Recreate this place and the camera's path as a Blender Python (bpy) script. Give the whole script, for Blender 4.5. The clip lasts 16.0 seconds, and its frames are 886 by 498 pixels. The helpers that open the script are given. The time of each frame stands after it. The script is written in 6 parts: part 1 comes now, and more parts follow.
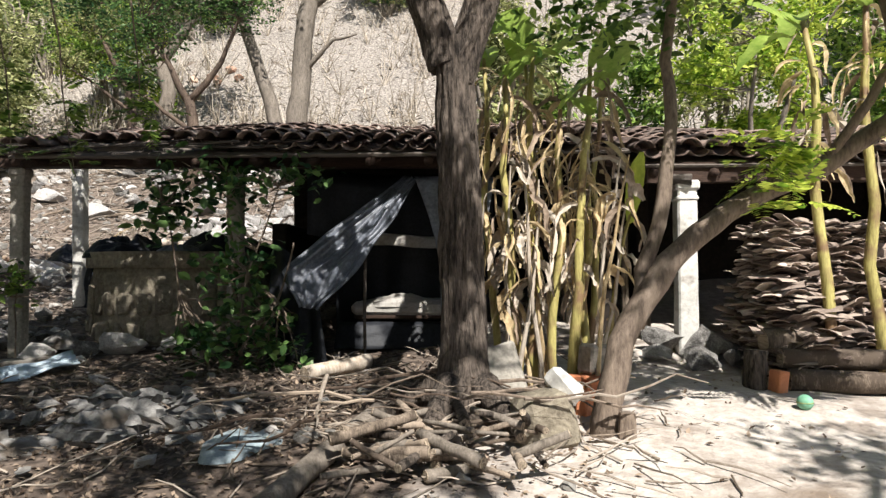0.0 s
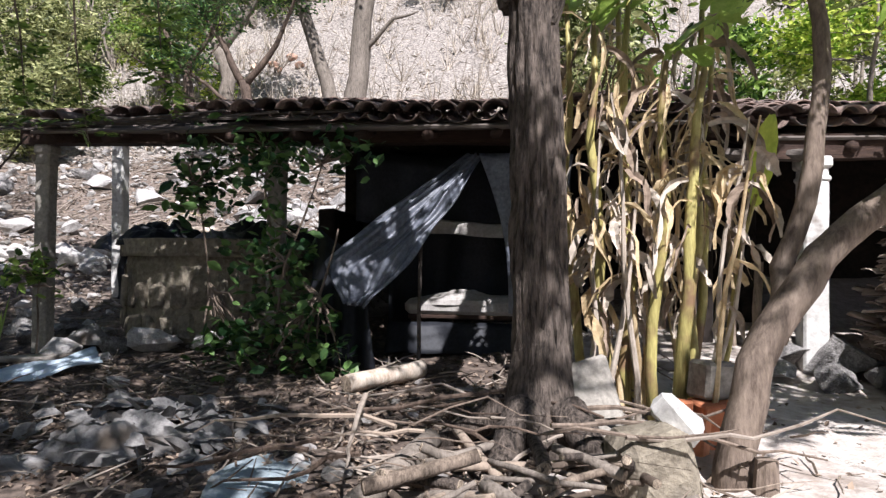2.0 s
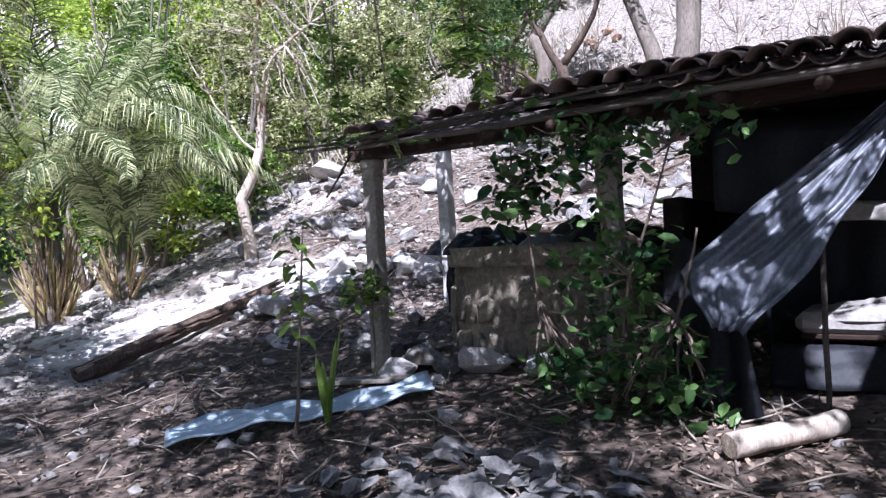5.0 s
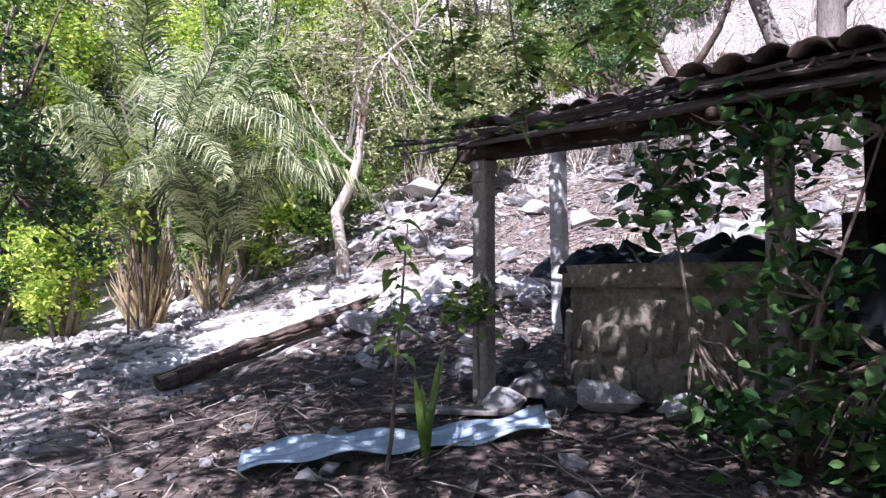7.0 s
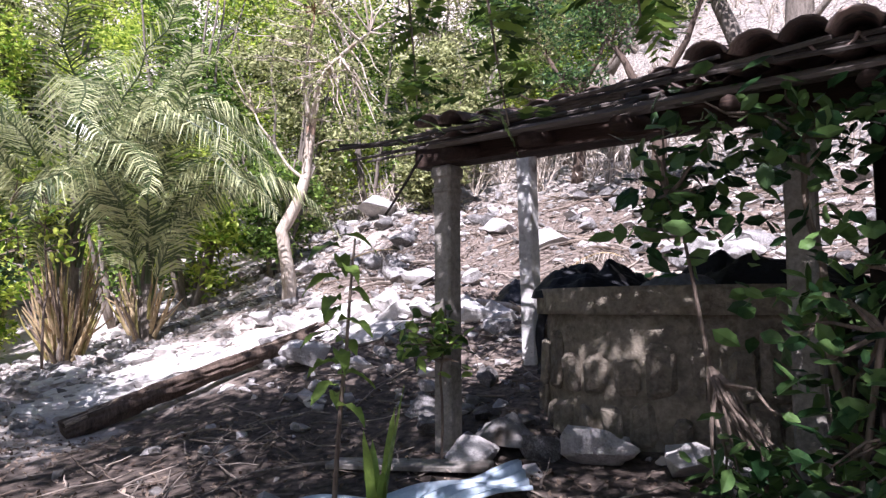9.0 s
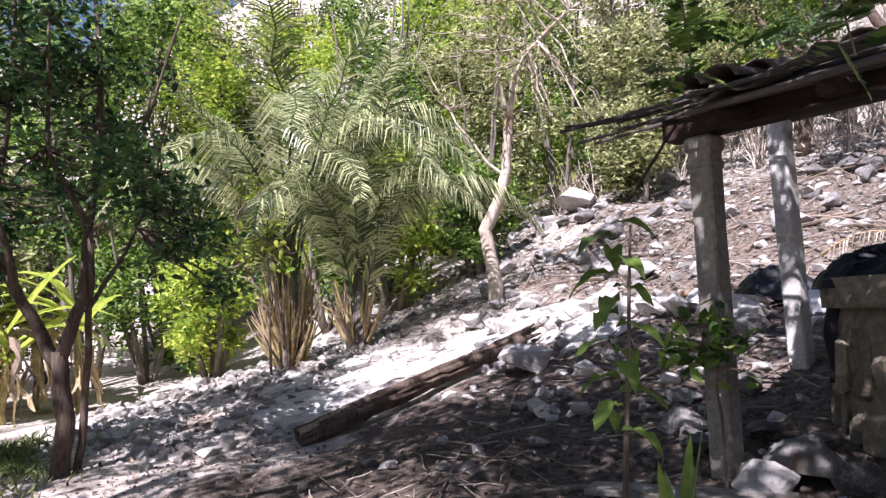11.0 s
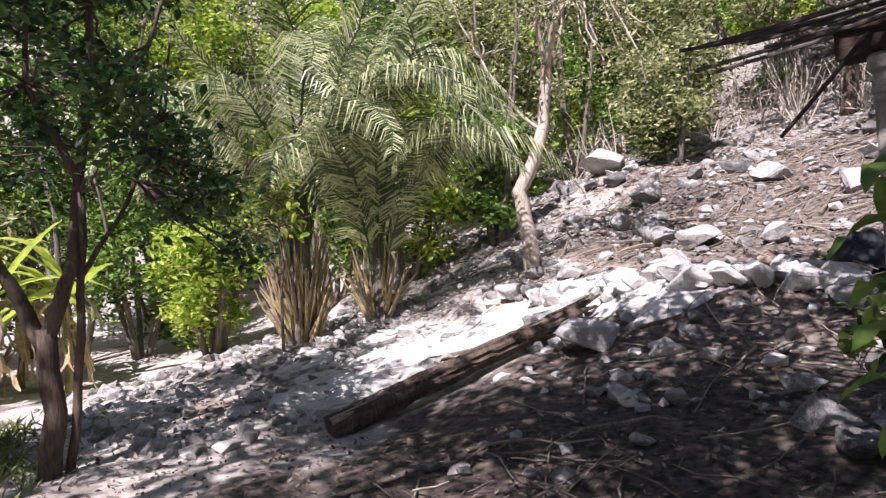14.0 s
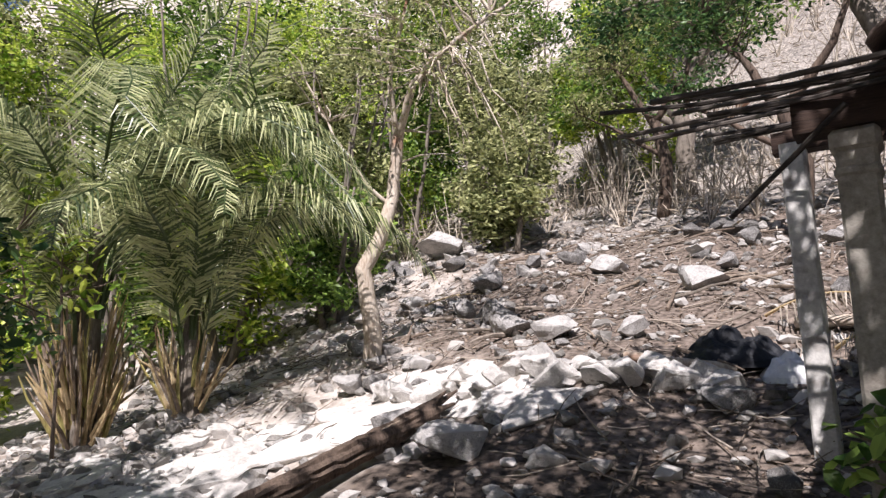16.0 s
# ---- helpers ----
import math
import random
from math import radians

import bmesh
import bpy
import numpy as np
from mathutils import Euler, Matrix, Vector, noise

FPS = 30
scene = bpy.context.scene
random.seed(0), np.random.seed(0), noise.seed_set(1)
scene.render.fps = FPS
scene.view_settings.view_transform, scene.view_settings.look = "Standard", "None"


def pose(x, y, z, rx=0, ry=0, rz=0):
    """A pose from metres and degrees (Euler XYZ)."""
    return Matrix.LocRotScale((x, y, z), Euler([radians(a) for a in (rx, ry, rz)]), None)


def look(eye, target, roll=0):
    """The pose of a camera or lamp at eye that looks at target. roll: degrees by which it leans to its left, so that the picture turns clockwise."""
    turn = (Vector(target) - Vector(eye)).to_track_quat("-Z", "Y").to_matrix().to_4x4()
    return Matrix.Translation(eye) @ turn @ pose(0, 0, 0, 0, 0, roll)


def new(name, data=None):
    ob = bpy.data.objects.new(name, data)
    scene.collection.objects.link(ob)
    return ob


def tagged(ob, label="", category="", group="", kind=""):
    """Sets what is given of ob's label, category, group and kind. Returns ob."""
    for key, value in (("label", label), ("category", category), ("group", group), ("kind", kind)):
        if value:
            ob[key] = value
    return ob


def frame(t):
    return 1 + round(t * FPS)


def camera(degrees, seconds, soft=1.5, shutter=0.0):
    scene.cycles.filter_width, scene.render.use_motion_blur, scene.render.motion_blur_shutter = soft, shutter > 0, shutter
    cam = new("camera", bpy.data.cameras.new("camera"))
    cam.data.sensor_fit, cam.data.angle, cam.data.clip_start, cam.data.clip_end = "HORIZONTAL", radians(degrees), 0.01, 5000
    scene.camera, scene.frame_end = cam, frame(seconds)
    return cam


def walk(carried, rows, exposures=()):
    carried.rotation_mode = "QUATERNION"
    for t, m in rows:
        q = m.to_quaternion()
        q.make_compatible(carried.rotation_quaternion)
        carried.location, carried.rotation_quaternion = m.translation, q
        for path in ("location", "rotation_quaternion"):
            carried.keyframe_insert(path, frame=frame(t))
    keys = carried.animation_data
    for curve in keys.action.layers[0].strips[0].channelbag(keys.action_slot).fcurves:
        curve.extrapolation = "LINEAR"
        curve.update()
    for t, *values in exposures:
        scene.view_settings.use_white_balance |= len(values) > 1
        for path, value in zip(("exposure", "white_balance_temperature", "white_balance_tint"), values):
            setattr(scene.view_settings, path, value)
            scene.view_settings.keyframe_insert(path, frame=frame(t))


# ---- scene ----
cam = camera(66.2, 16.0, soft=1.4)
PATH = [
    (0, (2.441, 2.029, 2.002), (2.371, 4.027, 2.068), -0.1),
    (0.5, (2.419, 2.272, 2.002), (2.364, 4.27, 1.94), -0.5),
    (1, (2.376, 2.558, 1.999), (2.376, 4.558, 1.994), -2.6),
    (1.5, (2.362, 2.807, 2.012), (2.237, 4.801, 2.101), -2.4),
    (2, (2.345, 3.103, 1.99), (2.093, 5.087, 2.038), 0.7),
    (2.5, (2.175, 3.233, 2.015), (1.643, 5.159, 2.106), -1.3),
    (3, (2.089, 3.478, 2.004), (1.409, 5.359, 2.017), -2.9),
    (3.5, (2.039, 3.741, 1.993), (1.28, 5.591, 1.96), -1.2),
    (4, (2.016, 3.883, 2.098), (1.02, 5.617, 2.079), -2.2),
    (4.5, (1.831, 4.054, 2.197), (0.698, 5.702, 2.21), -3.0),
    (4.7, (1.828, 4.134, 2.231), (0.708, 5.791, 2.239), -2.8),
    (6.8, (1.214, 4.738, 2.06), (-0.09, 6.253, 2.121), -0.4),
    (7, (1.109, 4.776, 2.068), (-0.213, 6.273, 2.174), 0.1),
    (7.5, (0.896, 4.877, 2.106), (-0.318, 6.451, 2.324), -4.9),
    (8, (0.802, 5.125, 2.1), (-0.325, 6.771, 2.243), -2.5),
    (8.2, (0.773, 5.202, 2.087), (-0.379, 6.829, 2.238), -1.8),
    (10.3, (0.05, 5.665, 2.159), (-1.313, 7.119, 2.328), -1.5),
    (10.5, (0.023, 5.61, 2.15), (-1.461, 6.943, 2.281), -2.0),
    (11, (-0.213, 5.593, 2.143), (-1.802, 6.794, 2.319), -2.2),
    (11.5, (-0.362, 5.501, 2.147), (-1.995, 6.642, 2.327), -3.2),
    (12, (-0.55, 5.56, 2.133), (-2.243, 6.619, 2.243), -2.7),
    (12.5, (-0.762, 5.635, 2.2), (-2.541, 6.538, 2.34), -2.8),
    (13, (-0.988, 5.654, 2.181), (-2.788, 6.516, 2.299), -1.5),
    (13.5, (-1.193, 5.651, 2.157), (-2.871, 6.734, 2.257), -3.2),
    (14, (-1.409, 5.75, 2.153), (-2.984, 6.98, 2.242), -2.2),
    (14.5, (-1.664, 5.929, 2.157), (-3.114, 7.3, 2.298), 0.3),
    (15, (-1.965, 6.109, 2.186), (-3.232, 7.635, 2.443), -1.3),
    (15.5, (-2.207, 6.064, 2.214), (-3.415, 7.644, 2.428), -0.4),
    (16, (-2.397, 6.202, 2.243), (-3.562, 7.798, 2.557), -0.9),
]
EXPOSURES = [(0, 0.95, 6350, 10), (1.4, 0.98, 6200, 15), (2.2, 1.03, 5750, 17), (3.5, 1.1, 5250, 20), (4.5, 1.25, 5250, 22), (7, 1.44, 5350, 28), (8.5, 1.4, 5600, 28), (11, 1.24, 5800, 27), (13, 1.03, 5850, 28), (15, 0.9, 6000, 21), (16, 0.76, 6100, 19)]
walk(cam, [(t, look(eye, target, roll)) for t, eye, target, roll in PATH], EXPOSURES)

# ---- world, sun ----
SUN_FROM = Vector((0.32, -0.76, 1.0)).normalized()
world = bpy.data.worlds.new("sky_world")
scene.world = world
world.use_nodes = True
wn = world.node_tree.nodes
sky = wn.new("ShaderNodeTexSky")
sky.sky_type = "NISHITA"
sky.sun_disc = False
sky.sun_elevation = math.asin(SUN_FROM.z)
sky.sun_rotation = math.atan2(SUN_FROM.x, SUN_FROM.y)
wn["Background"].inputs["Strength"].default_value = 0.05
world.node_tree.links.new(sky.outputs["Color"], wn["Background"].inputs["Color"])
sun = new("sun", bpy.data.lights.new("sun", "SUN"))
sun.data.energy, sun.data.angle, sun.data.color = 5.0, radians(0.53), (1.0, 0.95, 0.87)
sun.matrix_world = look(SUN_FROM * 60, (0, 0, 0))


# ---- materials ----
def material(name, low, high, scale=4.0, fine=40.0, rough=0.85, bump=0.3, metal=0.0, translucent=0.0, vary=0.0, island=0.0,
             stretch=(1, 1, 1), dist=0.02, spot=None, spec=0.3, ramp=(0.37, 0.67)):
    """Two scales of noise between two base colours; bump; optional spread by object or island; optional stains."""
    m = bpy.data.materials.new(name)
    m.use_nodes = True
    nt = m.node_tree
    n, l = nt.nodes, nt.links
    b = n["Principled BSDF"]
    tc = n.new("ShaderNodeTexCoord")
    mp = n.new("ShaderNodeMapping")
    mp.inputs["Scale"].default_value = stretch
    l.new(tc.outputs["Object"], mp.inputs["Vector"])
    a = n.new("ShaderNodeTexNoise")
    a.inputs["Scale"].default_value, a.inputs["Detail"].default_value, a.inputs["Roughness"].default_value = scale, 5, 0.6
    f = n.new("ShaderNodeTexNoise")
    f.inputs["Scale"].default_value, f.inputs["Detail"].default_value, f.inputs["Roughness"].default_value = fine, 4, 0.7
    l.new(mp.outputs["Vector"], a.inputs["Vector"])
    l.new(mp.outputs["Vector"], f.inputs["Vector"])
    mix = n.new("ShaderNodeMath")
    mix.operation = "MULTIPLY_ADD"
    mix.inputs[1].default_value = 0.55
    l.new(f.outputs["Fac"], mix.inputs[0])
    half = n.new("ShaderNodeMath")
    half.operation = "MULTIPLY"
    half.inputs[1].default_value = 0.5
    l.new(a.outputs["Fac"], half.inputs[0])
    l.new(half.outputs[0], mix.inputs[2])
    fac = mix.outputs[0]
    if vary or island:
        src = n.new("ShaderNodeObjectInfo").outputs["Random"] if vary else n.new("ShaderNodeNewGeometry").outputs["Random Per Island"]
        sh = n.new("ShaderNodeMath")
        sh.operation = "MULTIPLY_ADD"
        sh.inputs[1].default_value = vary or island
        l.new(src, sh.inputs[0])
        off = n.new("ShaderNodeMath")
        off.operation = "SUBTRACT"
        off.inputs[1].default_value = (vary or island) * 0.5
        l.new(fac, off.inputs[0])
        l.new(off.outputs[0], sh.inputs[2])
        fac = sh.outputs[0]
    r = n.new("ShaderNodeValToRGB")
    r.color_ramp.elements[0].position, r.color_ramp.elements[1].position = ramp
    r.color_ramp.elements[0].color, r.color_ramp.elements[1].color = (*low, 1), (*high, 1)
    l.new(fac, r.inputs["Fac"])
    col = r.outputs["Color"]
    if spot:
        s = n.new("ShaderNodeTexNoise")
        s.inputs["Scale"].default_value, s.inputs["Detail"].default_value = spot[0], 6
        l.new(tc.outputs["Object"], s.inputs["Vector"])
        sr = n.new("ShaderNodeValToRGB")
        sr.color_ramp.elements[0].position, sr.color_ramp.elements[1].position = spot[1], spot[1] + 0.12
        l.new(s.outputs["Fac"], sr.inputs["Fac"])
        mx = n.new("ShaderNodeMix")
        mx.data_type = "RGBA"
        l.new(sr.outputs["Color"], mx.inputs["Factor"])
        l.new(col, mx.inputs["A"])
        mx.inputs["B"].default_value = (*spot[2], 1)
        col = mx.outputs["Result"]
    l.new(col, b.inputs["Base Color"])
    b.inputs["Roughness"].default_value, b.inputs["Metallic"].default_value = rough, metal
    b.inputs["Specular IOR Level"].default_value = spec
    if bump:
        bp = n.new("ShaderNodeBump")
        bp.inputs["Strength"].default_value, bp.inputs["Distance"].default_value = bump, dist
        l.new(mix.outputs[0], bp.inputs["Height"])
        l.new(bp.outputs["Normal"], b.inputs["Normal"])
    if translucent:
        t = n.new("ShaderNodeBsdfTranslucent")
        l.new(col, t.inputs["Color"])
        ms = n.new("ShaderNodeMixShader")
        ms.inputs["Fac"].default_value = translucent
        l.new(b.outputs[0], ms.inputs[1])
        l.new(t.outputs[0], ms.inputs[2])
        l.new(ms.outputs[0], n["Material Output"].inputs["Surface"])
    return m


M_GROUND = material("dry_earth", (0.27, 0.225, 0.19), (0.58, 0.53, 0.48), 1.1, 11, 0.95, 0.9, dist=0.05, spot=(1.3, 0.57, (0.2, 0.155, 0.12)))


def soil_and_shade(m, centre, radii, low, high):
    """Darker trodden soil with leaf mould over a patch of the ground, with a ragged edge; some patches also hold shade
    in their colour.
    """
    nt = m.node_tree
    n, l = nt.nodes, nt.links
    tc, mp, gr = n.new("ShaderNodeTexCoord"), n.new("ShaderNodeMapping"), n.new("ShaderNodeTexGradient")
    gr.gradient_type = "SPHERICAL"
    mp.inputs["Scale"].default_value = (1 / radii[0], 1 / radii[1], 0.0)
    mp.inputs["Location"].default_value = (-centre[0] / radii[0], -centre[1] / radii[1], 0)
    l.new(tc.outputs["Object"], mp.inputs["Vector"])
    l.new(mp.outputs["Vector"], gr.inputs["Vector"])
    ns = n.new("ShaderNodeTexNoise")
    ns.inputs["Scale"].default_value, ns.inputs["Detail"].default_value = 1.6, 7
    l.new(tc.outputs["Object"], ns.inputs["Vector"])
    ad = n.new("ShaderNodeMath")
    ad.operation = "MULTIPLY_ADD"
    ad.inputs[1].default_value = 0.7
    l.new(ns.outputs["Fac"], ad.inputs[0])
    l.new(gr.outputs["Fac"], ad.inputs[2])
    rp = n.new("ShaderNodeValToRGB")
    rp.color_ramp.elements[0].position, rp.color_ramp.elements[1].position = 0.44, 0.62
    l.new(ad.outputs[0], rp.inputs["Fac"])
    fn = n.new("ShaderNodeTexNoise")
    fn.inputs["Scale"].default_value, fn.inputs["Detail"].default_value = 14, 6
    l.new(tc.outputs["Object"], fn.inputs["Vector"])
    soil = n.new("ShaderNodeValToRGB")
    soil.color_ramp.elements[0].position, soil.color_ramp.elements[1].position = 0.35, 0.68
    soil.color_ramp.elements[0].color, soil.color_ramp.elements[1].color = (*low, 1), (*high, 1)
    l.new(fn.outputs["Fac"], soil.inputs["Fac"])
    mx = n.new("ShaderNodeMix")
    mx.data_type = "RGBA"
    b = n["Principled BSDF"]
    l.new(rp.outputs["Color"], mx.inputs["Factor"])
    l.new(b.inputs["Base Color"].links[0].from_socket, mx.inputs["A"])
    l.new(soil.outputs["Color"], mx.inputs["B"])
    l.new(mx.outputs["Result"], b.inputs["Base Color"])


soil_and_shade(M_GROUND, (0.0, 27.0), (30.0, 13.0), (0.12, 0.103, 0.088), (0.4, 0.36, 0.32))
# littered soil by the hut, coloured darker still to deepen its shade
soil_and_shade(M_GROUND, (-0.9, 7.8), (4.3, 5.0), (0.045, 0.034, 0.027), (0.175, 0.135, 0.108))
# unseen ground behind the start, darkened to cut bounced light
soil_and_shade(M_GROUND, (0.0, -9.5), (22.0, 13.0), (0.06, 0.044, 0.034), (0.22, 0.17, 0.135))
# brown soil past the roof's end, roof shade put into its colour
soil_and_shade(M_GROUND, (-3.9, 10.0), (3.2, 4.2), (0.035, 0.027, 0.022), (0.14, 0.11, 0.088))
soil_and_shade(M_GROUND, (-2.5, 15.6), (8.2, 5.6), (0.06, 0.046, 0.036), (0.25, 0.2, 0.165))
M_ROCK = material("grey_rock", (0.12, 0.112, 0.105), (0.5, 0.475, 0.45), 2.5, 16, 0.9, 0.8, vary=0.35, dist=0.05)
M_ROCKPINK = material("pinkish_stone", (0.34, 0.2, 0.14), (0.66, 0.46, 0.35), 2.5, 16, 0.9, 0.7, vary=0.2, dist=0.04)
M_ROCKPALE = material("pale_bedrock", (0.36, 0.335, 0.31), (0.68, 0.65, 0.61), 2.0, 14, 0.9, 0.7, vary=0.15, dist=0.04, spot=(2.5, 0.6, (0.26, 0.23, 0.2)))
M_ROCKS = material("grey_rock_small", (0.15, 0.14, 0.125), (0.46, 0.43, 0.4), 2.5, 22, 0.9, 0.5, island=0.35, dist=0.03)
M_LITTER = material("leaf_litter", (0.08, 0.055, 0.04), (0.3, 0.23, 0.17), 3, 14, 0.9, 0, island=0.5)
M_TWIG = material("dry_twig", (0.13, 0.1, 0.075), (0.33, 0.28, 0.23), 3, 20, 0.9, 0, island=0.5)
M_TILE = material("clay_roof_tile", (0.09, 0.065, 0.055), (0.3, 0.22, 0.185), 5, 30, 0.9, 0.5, vary=0.35, spot=(7, 0.56, (0.08, 0.075, 0.07)))
M_TILES = material("clay_roof_tile_rows", (0.09, 0.065, 0.055), (0.3, 0.22, 0.185), 5, 30, 0.9, 0.5, island=0.35, spot=(7, 0.56, (0.08, 0.075, 0.07)))
M_OLDTILE = material("stacked_old_tile", (0.26, 0.2, 0.165), (0.62, 0.52, 0.44), 5, 30, 0.9, 0.4, vary=0.5)
# darker copy of the tile colour; shade within the pile is in the colour
M_OLDTILES = material("stacked_old_tile_shaded", (0.16, 0.12, 0.1), (0.36, 0.29, 0.24), 5, 30, 0.9, 0.4, island=0.5)
M_BEAM = material("dark_beam_wood", (0.016, 0.01, 0.008), (0.07, 0.042, 0.03), 3, 30, 0.85, 0.5, stretch=(0.3, 3, 3))
M_POLE = material("weathered_pole", (0.026, 0.021, 0.018), (0.13, 0.11, 0.095), 3, 30, 0.85, 0.4, stretch=(0.4, 3, 3), vary=0.3)
M_CONCRETE = material("weathered_concrete", (0.15, 0.135, 0.115), (0.4, 0.37, 0.32), 2.2, 25, 0.9, 0.5, spot=(3, 0.56, (0.13, 0.11, 0.09)))
M_LIME = material("limewashed_post", (0.4, 0.385, 0.36), (0.7, 0.68, 0.64), 2.2, 25, 0.9, 0.35, spot=(4, 0.56, (0.2, 0.165, 0.14)))
M_ADOBE = material("adobe_plaster", (0.12, 0.1, 0.075), (0.32, 0.28, 0.21), 2.0, 16, 0.95, 0.7, dist=0.05, spot=(1.8, 0.57, (0.09, 0.078, 0.065)))
M_ADOBES = material("adobe_block", (0.11, 0.092, 0.07), (0.31, 0.27, 0.205), 2.0, 16, 0.95, 0.8, dist=0.05, vary=0.15)
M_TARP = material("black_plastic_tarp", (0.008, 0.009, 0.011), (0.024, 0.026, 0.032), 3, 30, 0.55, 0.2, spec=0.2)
M_TARPBLUE = material("dusty_dark_tarp", (0.025, 0.03, 0.04), (0.17, 0.185, 0.22), 2.5, 30, 0.45, 0.3, spec=0.6)
M_CLOTH = material("grey_faded_cloth", (0.1, 0.095, 0.09), (0.3, 0.29, 0.275), 3, 40, 0.95, 0.5, dist=0.01, spot=(2.5, 0.53, (0.1, 0.08, 0.062)))
M_BLUECLOTH = material("faded_blue_cloth", (0.2, 0.25, 0.28), (0.38, 0.44, 0.46), 3, 60, 0.95, 0.4, dist=0.01, spot=(2.5, 0.58, (0.22, 0.18, 0.14)))
# weathered tin; the blue of the base colour stands for reflected sky
M_TIN = material("weathered_tin", (0.4, 0.5, 0.58), (0.62, 0.7, 0.76), 2.5, 30, 0.5, 0.15, metal=0.35, spot=(5, 0.66, (0.25, 0.16, 0.1)))
M_BARK = material("rough_dark_bark", (0.02, 0.016, 0.013), (0.15, 0.12, 0.098), 5, 20, 0.95, 1.0, stretch=(2.4, 2.4, 0.4), dist=0.06, ramp=(0.4, 0.62))
M_BARKGREY = material("grey_bark", (0.09, 0.075, 0.06), (0.27, 0.23, 0.19), 5, 24, 0.95, 0.7, stretch=(2, 2, 0.5), dist=0.03)
M_BARKPALE = material("pale_peeling_bark", (0.3, 0.23, 0.17), (0.62, 0.55, 0.46), 2.5, 20, 0.85, 0.5, stretch=(2, 2, 0.6), dist=0.02, spot=(2.2, 0.6, (0.24, 0.13, 0.08)))
M_BARKDARK = material("dark_brown_bark", (0.03, 0.02, 0.015), (0.16, 0.115, 0.085), 4, 22, 0.85, 0.8, stretch=(2, 2, 0.5), dist=0.03)
M_BARKBROWN = material("smooth_brown_bark", (0.07, 0.05, 0.038), (0.25, 0.195, 0.15), 4, 22, 0.85, 0.6, stretch=(2, 2, 0.5), dist=0.02)
M_WOODCUT = material("split_dead_wood", (0.06, 0.042, 0.03), (0.58, 0.47, 0.35), 3, 20, 0.9, 0.9, stretch=(9, 0.35, 3), dist=0.04, ramp=(0.4, 0.62))
M_LOG = material("firewood_log", (0.08, 0.06, 0.045), (0.32, 0.255, 0.195), 5, 24, 0.9, 0.7, vary=0.4, stretch=(3, 3, 0.6))
M_LEAF = material("green_leaf", (0.05, 0.105, 0.02), (0.3, 0.43, 0.09), 1.5, 8, 0.42, 0, translucent=0.42, island=0.75)
M_LEAFMID = material("shrub_leaf", (0.022, 0.06, 0.02), (0.12, 0.21, 0.06), 1.5, 8, 0.38, 0, translucent=0.3, island=0.7)
M_LEAFDARK = material("dark_green_leaf", (0.018, 0.042, 0.014), (0.085, 0.15, 0.04), 1.5, 8, 0.42, 0, translucent=0.3, island=0.7)
M_LEAFLIME = material("bright_green_leaf", (0.15, 0.26, 0.025), (0.6, 0.68, 0.12), 1.5, 8, 0.45, 0, translucent=0.5, island=0.7)
M_LEAFOLIVE = material("olive_leaf", (0.1, 0.12, 0.04), (0.52, 0.53, 0.25), 1.5, 8, 0.5, 0, translucent=0.4, island=0.7)
M_PALM = material("palm_frond_leaf", (0.08, 0.115, 0.04), (0.62, 0.64, 0.34), 1.5, 8, 0.32, 0, translucent=0.4, island=0.75, spec=0.7)
M_STRAW = material("dry_straw_leaf", (0.26, 0.165, 0.075), (0.76, 0.61, 0.37), 2, 12, 0.75, 0, translucent=0.35, island=0.55)
M_DRYBRUSH = material("dry_brush", (0.2, 0.165, 0.125), (0.52, 0.45, 0.37), 2, 12, 0.9, 0, island=0.6)
M_BANSTEM = material("banana_stem", (0.17, 0.14, 0.045), (0.5, 0.44, 0.16), 2.5, 18, 0.5, 0.3, stretch=(3, 3, 0.4), spot=(3.5, 0.5, (0.19, 0.12, 0.065)))
M_BANLEAF = material("banana_leaf", (0.2, 0.33, 0.05), (0.46, 0.58, 0.14), 1.5, 14, 0.4, 0.15, translucent=0.5)
M_TERRA = material("terracotta", (0.38, 0.13, 0.06), (0.58, 0.24, 0.12), 4, 26, 0.85, 0.3, vary=0.3, spot=(5, 0.62, (0.3, 0.2, 0.14)))
M_WHITE = material("white_plastic_sack", (0.62, 0.63, 0.66), (0.8, 0.8, 0.8), 4, 30, 0.6, 0.3)
M_GRASS = material("pale_green_grass", (0.12, 0.16, 0.05), (0.34, 0.38, 0.16), 2, 10, 0.7, 0, translucent=0.3, island=0.6)
M_MATTRESS = material("worn_mattress", (0.24, 0.22, 0.2), (0.42, 0.4, 0.37), 3, 30, 0.95, 0.4)
# near-black adobe: the gloom of the interiors is put into the base colour
M_DARKWALL = material("shaded_adobe_wall", (0.012, 0.01, 0.009), (0.04, 0.032, 0.027), 2, 14, 0.95, 0.6, spec=0.1)


# ---- builders ----
rng = np.random.default_rng(7)


def mesh_of(name, verts, faces, mat, smooth=False):
    me = bpy.data.meshes.new(name)
    me.from_pydata([tuple(v) for v in verts], [], [tuple(f) for f in faces])
    me.materials.append(mat)
    if smooth:
        me.polygons.foreach_set("use_smooth", [True] * len(me.polygons))
    me.update()
    return me


